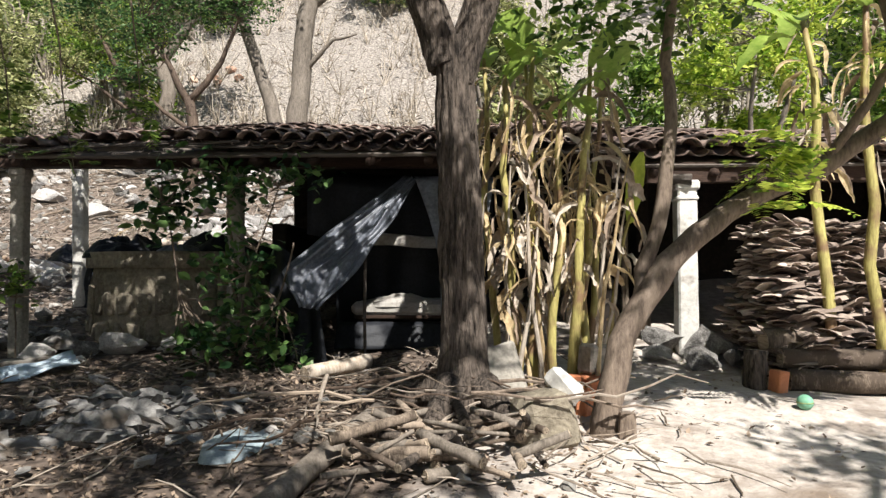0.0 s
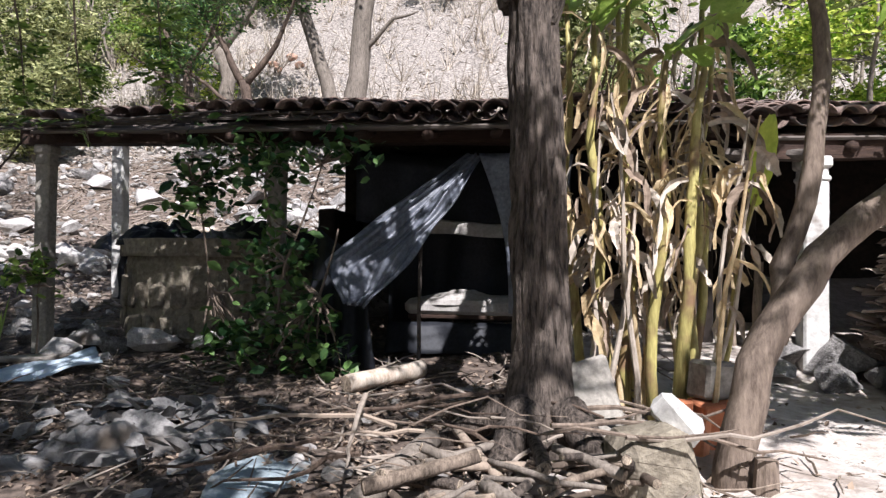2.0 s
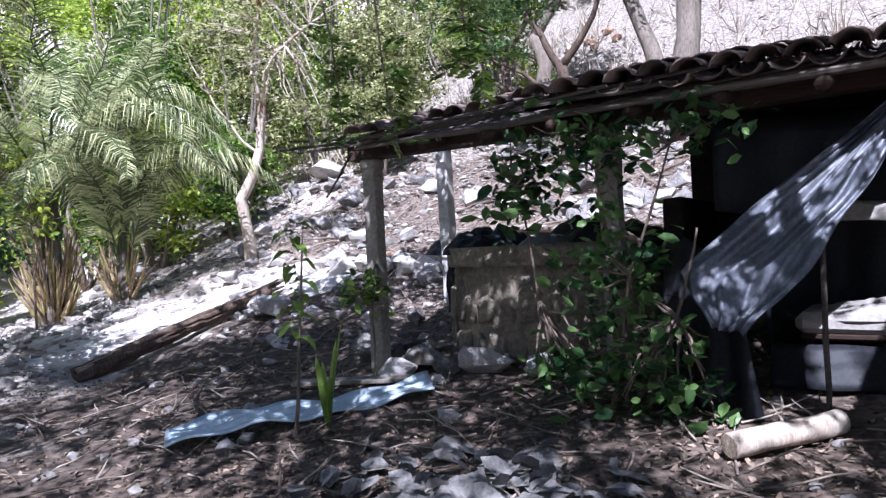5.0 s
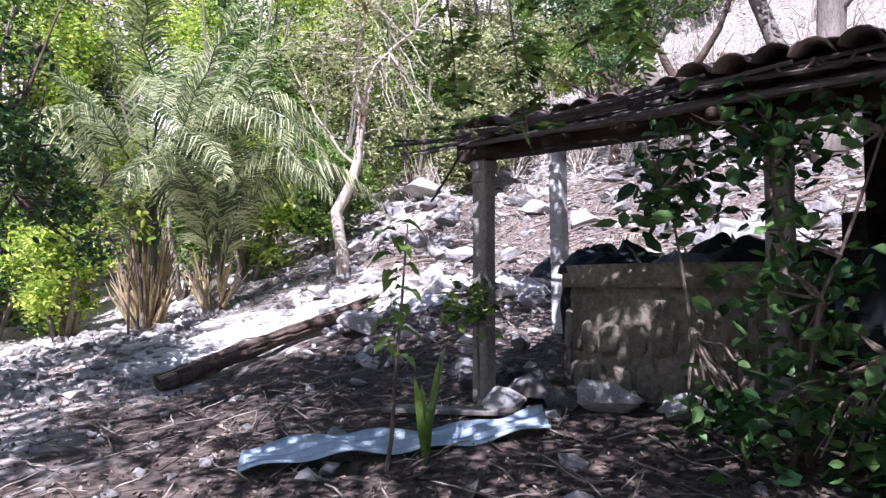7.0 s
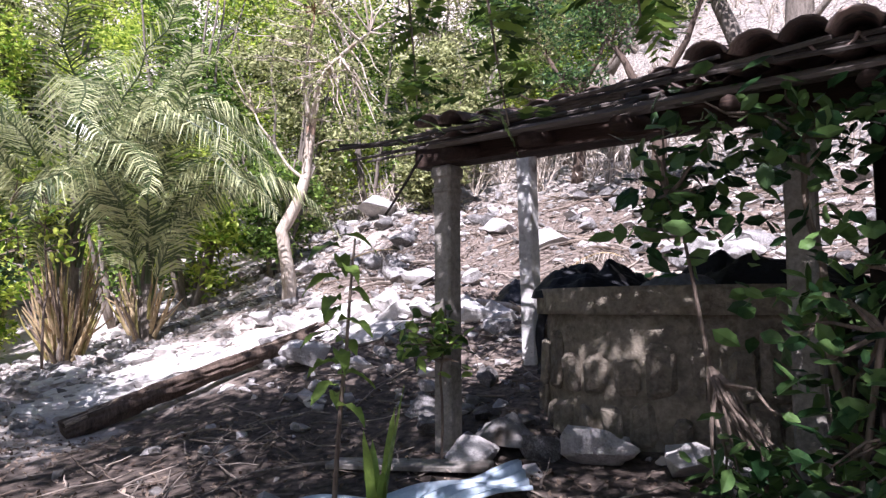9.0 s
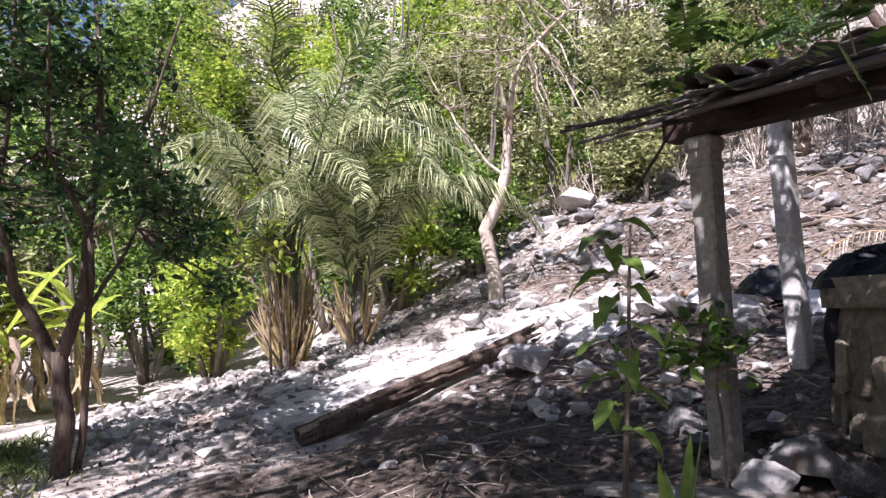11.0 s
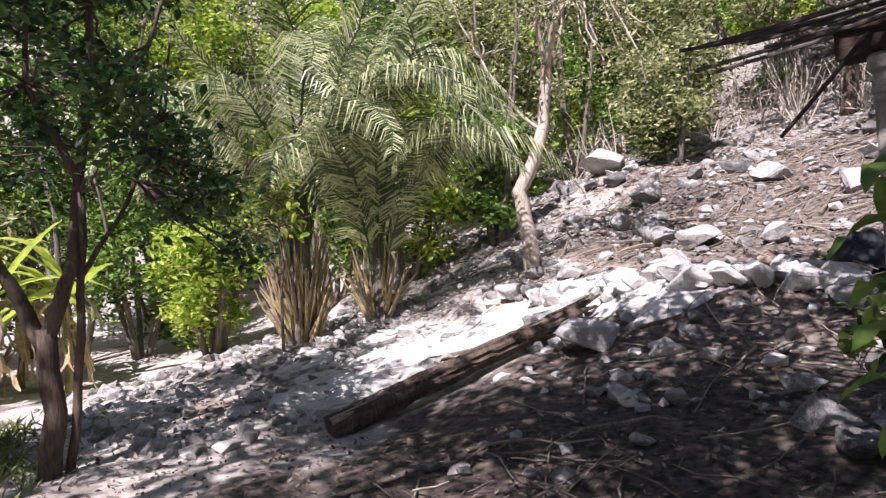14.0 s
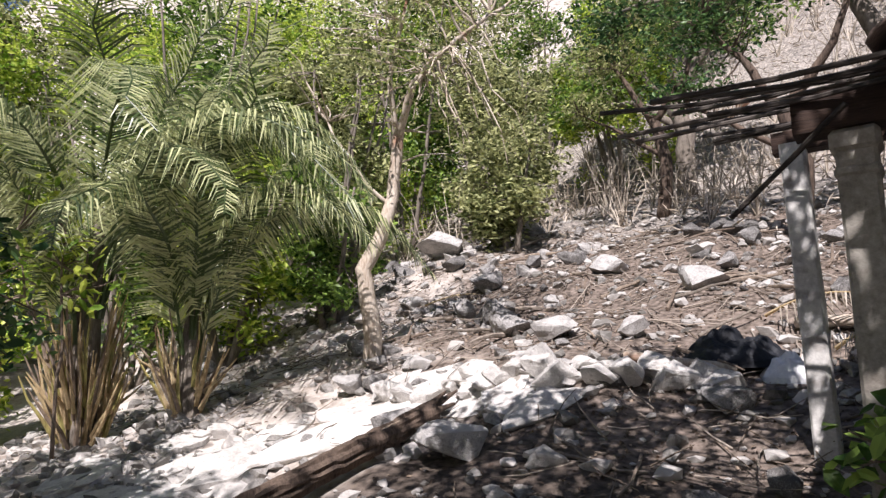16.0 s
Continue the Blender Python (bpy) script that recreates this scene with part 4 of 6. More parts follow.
# the big tree before the hut; unseen crown lumps are added to cast shade
bz = gz(2.42, 7.1)
big = tree("tree", "big rough-barked shade tree growing before the hut", (2.42, 7.1, bz),
           [([(2.42, 7.1, bz - 0.15), (2.42, 7.1, bz + 0.35), (2.4, 7.12, 2.4), (2.36, 7.15, 3.45), (2.3, 7.15, 3.75)], 0.158, 0.128),
            ([(2.3, 7.15, 3.55), (2.05, 7.2, 4.4), (1.5, 7.0, 5.6), (0.6, 6.8, 6.4)], 0.13, 0.06),
            ([(2.36, 7.15, 3.45), (2.62, 7.1, 4.2), (3.0, 7.5, 5.4), (3.2, 8.3, 6.6)], 0.12, 0.05),
            ([(1.7, 7.05, 5.2), (0.2, 6.6, 5.9), (-1.8, 6.6, 6.1), (-2.8, 6.9, 6.0)], 0.08, 0.03),
            ([(2.6, 7.1, 4.4), (4.0, 6.6, 5.4), (5.4, 6.3, 6.0)], 0.08, 0.03),
            ([(1.9, 7.1, 4.8), (1.2, 6.2, 5.6), (0.4, 5.4, 6.1)], 0.07, 0.03), ([(2.05, 7.2, 4.4), (1.6, 8.2, 5.7), (0.6, 9.3, 6.3), (-0.6, 9.8, 6.6)], 0.07, 0.03)],
           M_BARK, [(0.9, 7.2, 6.2, 1.7, 1.3, 0.9), (-1.2, 6.9, 6.1, 1.6, 1.2, 0.8), (2.6, 7.4, 6.4, 1.3, 1.2, 0.7), (4.6, 6.2, 6.1, 1.2, 1.0, 0.6), (0.3, 9.4, 6.4, 1.3, 1.0, 0.6), (-0.9, 9.9, 6.6, 0.9, 0.8, 0.5), (2.0, 5.4, 6.2, 1.3, 0.8, 0.6), (0.6, 4.0, 6.6, 1.2, 0.9, 0.6), (-3.2, 8.0, 6.5, 1.2, 1.0, 0.6), (-1.9, 8.8, 6.5, 1.0, 0.9, 0.6), (-2.9, 9.4, 6.6, 0.8, 0.7, 0.5), (-3.0, 5.2, 6.6, 1.3, 1.0, 0.6), (-1.4, 4.8, 6.6, 1.2, 0.9, 0.6), (2.3, 3.2, 6.8, 0.9, 0.7, 0.5), (-2.6, 6.6, 6.2, 1.1, 1.1, 0.7), (0.0, 5.6, 6.4, 1.5, 0.9, 0.6), (-3.9, 7.4, 6.4, 1.2, 1.2, 0.6), (-4.6, 4.9, 6.4, 1.3, 0.9, 0.5)],
           M_LEAFDARK, 0.13, 26000, 11, twigs=160, furrow=0.03, hollow=0.1)
part("root_flare", tube([(0, 0, -0.15), (0, 0, 0.1), (0, 0, 0.5), (0, 0, 0.85)], [0.32, 0.25, 0.18, 0.13], 20, 0.1, 4), M_BARK, big, smooth=True)
for k, w in enumerate((0.4, 1.7, 3.1, 4.3, 5.4)):
    part("root", tube(bend((0.2 * math.cos(w), 0.2 * math.sin(w), 0.25), (0.75 * math.cos(w), 0.75 * math.sin(w), -0.12), 4, 0.1, k), [0.12, 0.1, 0.08, 0.06, 0.03], 8, 0.1, k), M_BARK, big, smooth=True)

# hanging sprays over the eave
for k, (x, y, z) in enumerate(((-1.95, 8.4, 3.2), (-1.15, 8.1, 2.95), (-0.5, 8.1, 3.25), (0.2, 7.3, 4.7))):
    e, m = rooted("hanging_branch", (x, y, z + 1.7), "thin leafy branch hanging down before the eave", "branch", "hanging branches")
    part("stem", tube(bend((x - 0.2, y - 0.2, z + 2.3), (x, y, z), 6, 0.12, k), [0.012, 0.011, 0.01, 0.009, 0.008, 0.006, 0.004], 5, 0.1, k), M_BARKBROWN, e, at=m)
    sp = ball([(x, y, z + 0.15, 0.22, 0.2, 0.2), (x - 0.05, y, z + 0.55, 0.14, 0.14, 0.25)], 60 + k, 26, 0.1)
    d = np.random.default_rng(k).normal(0, 1, (26, 3)) * (1, 1, 0.4)
    tagged(part("foliage", pinnate(sp, d, 0.2, 7, 0.09, k), M_LEAF, e, at=m), kind="stuff")

# leaning tree with feathery leaves
lz = gz(3.38, 6.75)
lean = tree("leaning_tree", "leaning smooth-barked tree forking low with feathery bright leaves", (3.38, 6.75, lz),
            [([(3.36, 6.72, lz - 0.1), (3.5, 6.8, 1.5), (3.86, 6.9, 2.05), (4.3, 6.98, 2.42), (5.0, 7.0, 2.75), (5.9, 6.9, 3.3)], 0.1, 0.065),
             ([(3.62, 6.85, 1.62), (3.72, 7.05, 2.0), (3.92, 7.1, 2.75), (3.95, 7.2, 3.6), (4.0, 7.3, 5.2)], 0.065, 0.035),
             ([(5.6, 6.9, 3.1), (5.2, 6.6, 3.9), (4.6, 6.5, 4.4)], 0.05, 0.015),
             ([(5.0, 7.0, 2.75), (5.4, 6.6, 3.6), (5.3, 6.2, 4.3)], 0.04, 0.02)],
            M_BARKBROWN, [], M_LEAFLIME, 0.08, 0, 21, sides=12)
part("stub", tube([(0.12, -0.12, -0.08), (0.13, -0.11, 0.16)], [0.07, 0.055], 9, 0.1, 3), M_BARKBROWN, lean)
g5 = np.random.default_rng(5)
sp = ball([(5.6, 5.9, 4.1, 0.8, 0.5, 0.4), (4.6, 6.7, 2.7, 0.33, 0.25, 0.35), (4.8, 6.4, 4.3, 0.9, 0.5, 0.4), (5.7, 6.4, 3.2, 0.6, 0.4, 0.4), (4.2, 6.6, 4.3, 0.6, 0.4, 0.3)], 8, 400, 0.1)
tagged(part("crown", pinnate(sp, g5.normal(0, 1, (400, 3)) * (1, 1, 0.5), 0.3, 10, 0.09, 3), M_LEAFLIME, lean, at=Matrix.Translation((-3.38, -6.75, -lz))), kind="stuff")

sp = ball([(4.0, 7.3, 4.2, 0.8, 0.5, 0.7), (3.35, 7.6, 4.1, 0.5, 0.4, 0.5), (3.7, 7.3, 4.9, 0.9, 0.6, 0.5)], 18, 330, 0.0)
tagged(part("crown", ovals(sp, 0.1, 0.07, 0.35, 0.5, 4, 19, 0.3), M_LEAF, lean, at=Matrix.Translation((-3.38, -6.75, -lz))), kind="stuff")

# unseen trees added behind the walker to dapple the sun and block sky light
tz = gz(4.6, -0.6)
tree("tree", "broad shade tree standing behind the start of the path", (4.6, -0.6, tz),
     [([(4.6, -0.6, tz - 0.1), (4.5, -0.5, 2.6), (4.2, -0.2, 4.6)], 0.2, 0.15), ([(4.2, -0.2, 4.4), (3.0, 1.4, 5.8), (1.4, 3.0, 6.6)], 0.1, 0.03), ([(4.2, -0.2, 4.4), (4.2, 1.6, 5.8), (3.8, 3.6, 6.6)], 0.1, 0.03), ([(4.2, -0.2, 4.4), (5.6, 0.8, 5.8), (6.8, 2.0, 6.6)], 0.09, 0.03), ([(3.0, 1.4, 5.8), (1.0, 1.6, 6.3), (-0.8, 2.6, 6.7)], 0.06, 0.02)],
     M_BARK, [(0.6, 2.8, 6.6, 1.1, 0.9, 0.5), (2.3, 2.2, 6.5, 1.1, 0.9, 0.5), (3.6, 3.6, 6.6, 0.9, 0.8, 0.5), (1.5, 4.2, 6.7, 1.0, 0.8, 0.5), (-0.8, 3.3, 6.7, 1.1, 0.9, 0.5), (3.4, 1.0, 6.5, 1.1, 0.9, 0.5), (6.8, 2.0, 6.7, 0.8, 0.7, 0.3), (5.4, 3.4, 6.8, 0.6, 0.6, 0.3), (1.4, 0.6, 6.6, 1.1, 0.9, 0.5), (-0.6, 1.2, 6.8, 1.1, 0.9, 0.5), (7.4, 0.6, 6.7, 0.9, 0.8, 0.4)],
     M_LEAFDARK, 0.13, 10500, 35, twigs=160, hollow=0.0, furrow=0.03)
tz = gz(-4.5, 1.6)
tree("tree", "tall dark-leaved unseen tree added below the path for shade", (-4.5, 1.6, tz),
     [([(-4.5, 1.6, tz - 0.1), (-4.5, 1.7, 3.0), (-4.4, 2.0, 5.2)], 0.2, 0.15), ([(-4.4, 2.0, 5.0), (-5.2, 1.8, 6.6), (-6.0, 1.5, 7.6)], 0.1, 0.03), ([(-4.4, 2.0, 5.0), (-3.2, 3.4, 6.8), (-2.2, 4.6, 7.8)], 0.1, 0.03), ([(-4.4, 2.0, 5.0), (-4.4, 2.4, 7.4), (-4.2, 3.0, 8.6)], 0.1, 0.03)],
     M_BARK, [(-2.4, 4.4, 7.8, 1.7, 1.5, 0.8), (-4.4, 3.0, 8.4, 2.2, 1.8, 0.9), (-0.6, 3.2, 7.8, 1.4, 1.3, 0.8), (-6.0, 1.4, 7.8, 1.8, 1.5, 0.8), (-2.6, 1.4, 7.8, 1.8, 1.5, 0.8)],
     M_LEAFDARK, 0.14, 12000, 33, twigs=120, hollow=0.0, furrow=0.03)

# sparse tree beside the path, out of view, added for its shadow streaks
tz = gz(8.3, 5.6)
tree("tree", "slender tree with sparse broad leaves beside the path", (8.3, 5.6, tz),
     [([(8.3, 5.6, tz - 0.1), (8.35, 5.65, 2.5), (8.4, 5.6, 4.2), (8.5, 5.5, 5.2)], 0.1, 0.05), ([(8.4, 5.6, 4.0), (9.2, 5.9, 4.8), (9.6, 6.2, 5.2)], 0.05, 0.015), ([(8.4, 5.6, 4.2), (7.7, 5.2, 5.0), (7.5, 4.8, 5.4)], 0.05, 0.015)],
     M_BARKBROWN, [(8.4, 5.6, 5.2, 1.0, 0.8, 0.5), (9.4, 6.1, 5.2, 0.8, 0.7, 0.4), (7.8, 4.9, 5.4, 0.8, 0.6, 0.4), (9.3, 4.8, 5.5, 0.8, 0.6, 0.4), (10.2, 5.4, 5.6, 0.8, 0.8, 0.4)], M_LEAF, 0.2, 520, 29, oval=0.5, twigs=60, hollow=0.1)

# low-branching tree beside the palms
bx, by = -7.5, 6.58
bb = gz(bx, by)


def off(u, v, z):
    """A place u across and v along from the small tree's foot."""
    return (bx + 0.54 * u - 0.84 * v, by + 0.84 * u + 0.54 * v, bb + z)


st = [([off(0, 0, -0.1), off(0.05, 0, 0.5), off(-0.02, 0, 1.15)], 0.095, 0.075),
      ([off(-0.02, 0, 1.0), off(-0.3, 0.05, 1.5), off(-0.62, 0.1, 2.0), off(-0.85, 0.2, 2.8), off(-1.15, 0.3, 4.2)], 0.068, 0.02),
      ([off(0.0, 0, 1.1), off(0.2, -0.05, 1.6), off(0.24, 0, 2.3), off(0.3, 0.1, 3.3), off(0.2, 0.2, 5.0)], 0.062, 0.02),
      ([off(0.1, 0.08, -0.1), off(0.17, 0.1, 0.7), off(0.22, 0.05, 1.4), off(0.3, -0.1, 2.2)], 0.042, 0.03),
      ([off(0.22, 0, 1.5), off(0.5, 0.1, 2.0), off(0.75, 0.2, 2.6), off(0.85, 0.4, 3.6)], 0.026, 0.01),
      ([off(-0.45, 0.05, 1.7), off(-0.55, -0.2, 2.5), off(-0.35, -0.3, 3.4), off(-0.3, -0.4, 4.8)], 0.05, 0.014),
      ([off(-0.6, 0.1, 2.0), off(-1.2, 0.2, 2.4), off(-1.7, 0.4, 3.2)], 0.04, 0.012),
      ([off(0.24, 0, 2.3), off(0.0, -0.3, 3.0), off(0.1, -0.5, 4.2)], 0.04, 0.012),
      ([off(0.27, 0.05, 2.8), off(0.7, 0.3, 3.5), off(1.0, 0.4, 4.6)], 0.035, 0.01)]
rt = random.Random(23)
clumps = []
for k in range(105):
    u, z = rt.uniform(-2.5, 1.5), rt.uniform(1.7, 5.8)
    if z < 2.5 and -0.7 < u < 0.7 or z > 3.1 and u > 0.6:
        continue
    q = rt.uniform(0.2, 0.42)
    clumps.append((*off(u, rt.uniform(-0.8, 0.9), z), q, q, q * 0.65))
tree("small_tree", "low-branching tree with many stems and small dark leaves", (bx, by, bb), st, M_BARKDARK, clumps, M_LEAFMID, 0.095, 10500, 31, twigs=480, hollow=0.0, oval=0.5, droop=0.3, spread=0.07)

# pale-barked tree on the slope
wz = gz(-8.2, 12.66)
tree("pale_tree", "slender crooked tree with pale peeling bark on the slope", (-8.2, 12.66, wz),
     [([(-8.2, 12.66, wz - 0.1), (-8.22, 12.6, 2.8), (-8.27, 12.52, 3.35), (-8.12, 12.7, 3.8), (-8.03, 12.82, 4.3), (-7.95, 12.85, 5.2)], 0.12, 0.075),
      ([(-7.95, 12.85, 5.1), (-7.5, 12.6, 5.65), (-6.9, 12.3, 5.75), (-6.2, 12.4, 6.1)], 0.06, 0.025),
      ([(-7.95, 12.85, 5.0), (-7.9, 12.6, 5.8), (-7.5, 12.5, 6.8)], 0.05, 0.02),
      ([(-8.0, 12.85, 4.1), (-8.3, 12.5, 4.6), (-8.6, 12.2, 5.3)], 0.035, 0.015)],
     M_BARKPALE, [(-6.8, 12.4, 5.6, 1.3, 1.0, 0.7), (-8.2, 12.4, 6.2, 1.3, 1.0, 0.9), (-6.4, 12.6, 4.7, 0.8, 0.7, 0.4), (-7.2, 12.5, 6.9, 1.6, 1.2, 0.8)],
     M_LEAFOLIVE, 0.085, 4200, 41, twigs=120, hollow=0.1, long=2.4)


# ---- palms ----
def frond(p, d, length, rise, seed, pairs=92, leaf=0.72):
    """A feather frond: rib curve that arches and droops, with narrow leaflets."""
    r = random.Random(seed)
    d = Vector((d[0], d[1], 0)).normalized()
    side = Vector((-d.y, d.x, 0))
    rib, k, V, F = [], 0, [], []
    for i in range(13):
        u = i / 12
        reach = length * (0.8 * u if rise < 0.8 else 0.13 * u + 0.34 * u * u)
        h = length * (1.5 * rise * u - 1.4 * rise * u ** 2.3 if rise < 0.8 else 0.97 * u - 0.2 * u ** 3)
        rib.append(Vector(p) + d * reach + Vector((0, 0, h)) + side * (0.06 * length * u * u * r.uniform(-1, 1)))
    for i in range(pairs):
        u = 0.14 + 0.86 * i / pairs
        q = u * 12
        j = min(int(q), 11)
        c = rib[j].lerp(rib[j + 1], q - j)
        t = (rib[j + 1] - rib[j]).normalized()
        upv = side.cross(t)
        w = leaf * (math.sin(math.pi * min(0.25 + u * 0.72, 1)) * 0.9 + 0.12) * r.uniform(0.85, 1.1)
        for sg in (-1, 1):
            q2 = (side * sg * 0.85 + t * r.uniform(0.5, 0.8) + upv * (0.3 - 0.5 * u + r.uniform(-0.12, 0.1))).normalized()
            e1 = c + q2 * (w * 0.55) + Vector((0, 0, -0.02))
            e2 = c + q2 * w + Vector((0, 0, -0.25 * w - (0.42 * w if rise < 0.8 else 0.05 * w)))
            n = t * 0.0115
            V += [tuple(c - n), tuple(c + n), tuple(e1 + n), tuple(e1 - n), tuple(e2)]
            F += [(k, k + 1, k + 2, k + 3), (k + 3, k + 2, k + 4)]
            k += 5
    return rib, (V, F)


def palm(x, y, label, seed, fronds, stalks, trunk_h, spread=0.25, skirt=1.0):
    z = gz(x, y)
    e, m = rooted("palm", (x, y, z), label, "palm", "palms on the slope")
    r = random.Random(seed)
    part("stem", tube([(x, y, z - 0.1), (x, y, z + trunk_h * 0.5), (x, y, z + trunk_h), (x + 0.1, y, z + trunk_h * 1.9)], [spread * 0.9, spread * 0.75, spread * 0.5, spread * 0.25], 10, 0.2, seed), M_BARKGREY, e, at=m)
    for k, (w, length, rise, h) in enumerate(fronds):
        a = radians(w)
        p = (x + spread * 0.6 * math.cos(a), y + spread * 0.6 * math.sin(a), z + trunk_h * h)
        rib, mesh = frond(p, (math.cos(a), math.sin(a)), length, rise, seed + k)
        part("frond", merge([mesh, tube(rib, [0.026 - 0.0017 * i for i in range(13)], 5, 0, 1)]), M_PALM, e, at=m)
    for k in range(stalks):
        w = r.uniform(0, 6.3)
        q = r.uniform(0.6, 1.2) * spread
        h = r.uniform(0.35, 1.25) * skirt
        o = r.uniform(0.05, 0.45)
        a = (x + q * math.cos(w), y + q * math.sin(w), z + r.uniform(0, 0.45) * trunk_h)
        b = (x + (q + o) * math.cos(w), y + (q + o) * math.sin(w), a[2] + h)
        part("leaf_stalk", tube(bend(a, b, 3, 0.08, seed + k), [0.032, 0.024, 0.015, 0.007], 5, 0.1, k), r.choice((M_STRAW, M_STRAW, M_BANSTEM, M_STRAW, M_LITTER)), e, at=m)
    return e


palm(-10.62, 10.27, "tall clumping palm with arching green fronds and a straw-coloured base", 5,
     [(80, 6.4, 1.25, 1.0), (140, 6.0, 1.2, 1.0), (20, 5.6, 1.25, 1.0), (330, 6.0, 1.2, 1.0), (200, 4.4, 1.15, 0.9), (270, 4.2, 1.2, 0.9), (110, 5.0, 1.35, 1.0), (50, 4.9, 1.35, 1.0),
      (40, 4.0, 0.72, 1.9), (75, 4.2, 0.78, 1.9), (20, 3.6, 0.75, 1.7), (340, 3.6, 0.75, 1.8), (250, 3.4, 0.7, 1.5), (300, 3.4, 0.7, 1.6), (220, 3.4, 0.75, 1.4), (280, 2.6, 1.1, 0.8), (240, 2.3, 1.2, 0.7), (3, 4.9, 0.62, 1.4), (18, 4.6, 0.66, 1.5), (350, 4.2, 0.6, 1.3)], 130, 1.5, 0.24)
palm(-9.72, 11.05, "shorter palm with drooping green fronds beside the tall one", 6,
     [(60, 3.6, 1.15, 1.0), (330, 3.3, 0.8, 1.0), (50, 3.6, 0.72, 1.6), (300, 3.2, 0.72, 1.5), (10, 3.0, 0.7, 1.8), (350, 4.2, 0.95, 1.0), (120, 3.2, 1.1, 0.9), (250, 2.8, 1.1, 0.9), (280, 2.4, 1.15, 0.8), (30, 2.4, 1.1, 0.7)], 45, 0.9, 0.17, 0.7)


z = gz(-10.15, 9.75)
tree("shrub", "bright broad-leaved shrub growing up through the palm", (-10.15, 9.75, z),
     [([(-10.15, 9.75, z - 0.05), (-10.2, 9.8, z + 1.2), (-10.1, 9.7, z + 2.4)], 0.025, 0.01), ([(-10.2, 9.8, z + 0.8), (-10.5, 9.5, z + 1.8), (-10.6, 9.4, z + 2.5)], 0.018, 0.007)],
     M_BARKBROWN, [(-10.2, 9.7, z + 2.3, 0.5, 0.45, 0.35), (-10.6, 9.4, z + 2.0, 0.45, 0.4, 0.4), (-9.9, 9.9, z + 1.8, 0.35, 0.35, 0.3), (-10.3, 9.6, z + 2.9, 0.4, 0.35, 0.25)],
     M_LEAFLIME, 0.15, 300, 58, oval=0.42, hollow=0.0, spread=0.08, twigs=60, droop=0.35, category="shrub")


# ---- banana clump ----
def blade(p, d, length, width, droop, seed, ragged=0.0, n=12):
    """A broad leaf with a folded midrib and a wavy, sometimes torn, edge."""
    r = random.Random(seed)
    d = Vector(d).normalized()
    s = d.cross(Vector((0, 0, 1)))
    s = s.normalized() if s.length > 0.05 else Vector((1, 0, 0))
    V, F = [], []
    for i in range(n + 1):
        u = i / n
        c = Vector(p) + d * (length * u) + Vector((0, 0, -droop * length * u * u))
        w = width * 0.5 * (math.sin(math.pi * (0.06 + 0.94 * u)) ** 0.6 if u < 1 else 0.02)
        w1, w2 = w * (1 - ragged * r.random()), w * (1 - ragged * r.random())
        V += [tuple(c + s * w1 + Vector((0, 0, 0.35 * w1 + 0.02 * r.uniform(-1, 1)))), tuple(c), tuple(c - s * w2 + Vector((0, 0, 0.35 * w2 + 0.02 * r.uniform(-1, 1))))]
        if i:
            k = 3 * i
            F += [(k - 3, k - 2, k + 1, k), (k - 2, k - 1, k + 2, k + 1)]
    return V, F


def strip(p, w, length, width, seed, n=9):
    """A withered, crinkled leaf that hangs and twists."""
    r = random.Random(seed)
    p, V, F = Vector(p), [], []
    d = Vector((math.cos(w) * 0.9, math.sin(w) * 0.9, r.uniform(-0.4, 0.9)))
    tw = r.uniform(0, 3)
    for i in range(n + 1):
        u = i / n
        d = (d + Vector((r.uniform(-0.35, 0.35), r.uniform(-0.35, 0.35), -0.4 + r.uniform(-0.3, 0.3)))).normalized()
        tw += r.uniform(-0.5, 0.5)
        s = d.cross(Vector((math.cos(tw), math.sin(tw), 0.2)))
        s = s.normalized() if s.length > 0.05 else Vector((1, 0, 0))
        q = width * 0.5 * (0.25 + math.sin(math.pi * min(0.1 + 0.85 * u, 1))) * r.uniform(0.5, 1.1)
        V += [tuple(p + s * q), tuple(p + s.cross(d) * (q * 0.5)), tuple(p - s * q)]
        if i:
            k = 3 * i
            F += [(k - 3, k - 2, k + 1, k), (k - 2, k - 1, k + 2, k + 1)]
        p = p + d * (length / n)
    return V, F


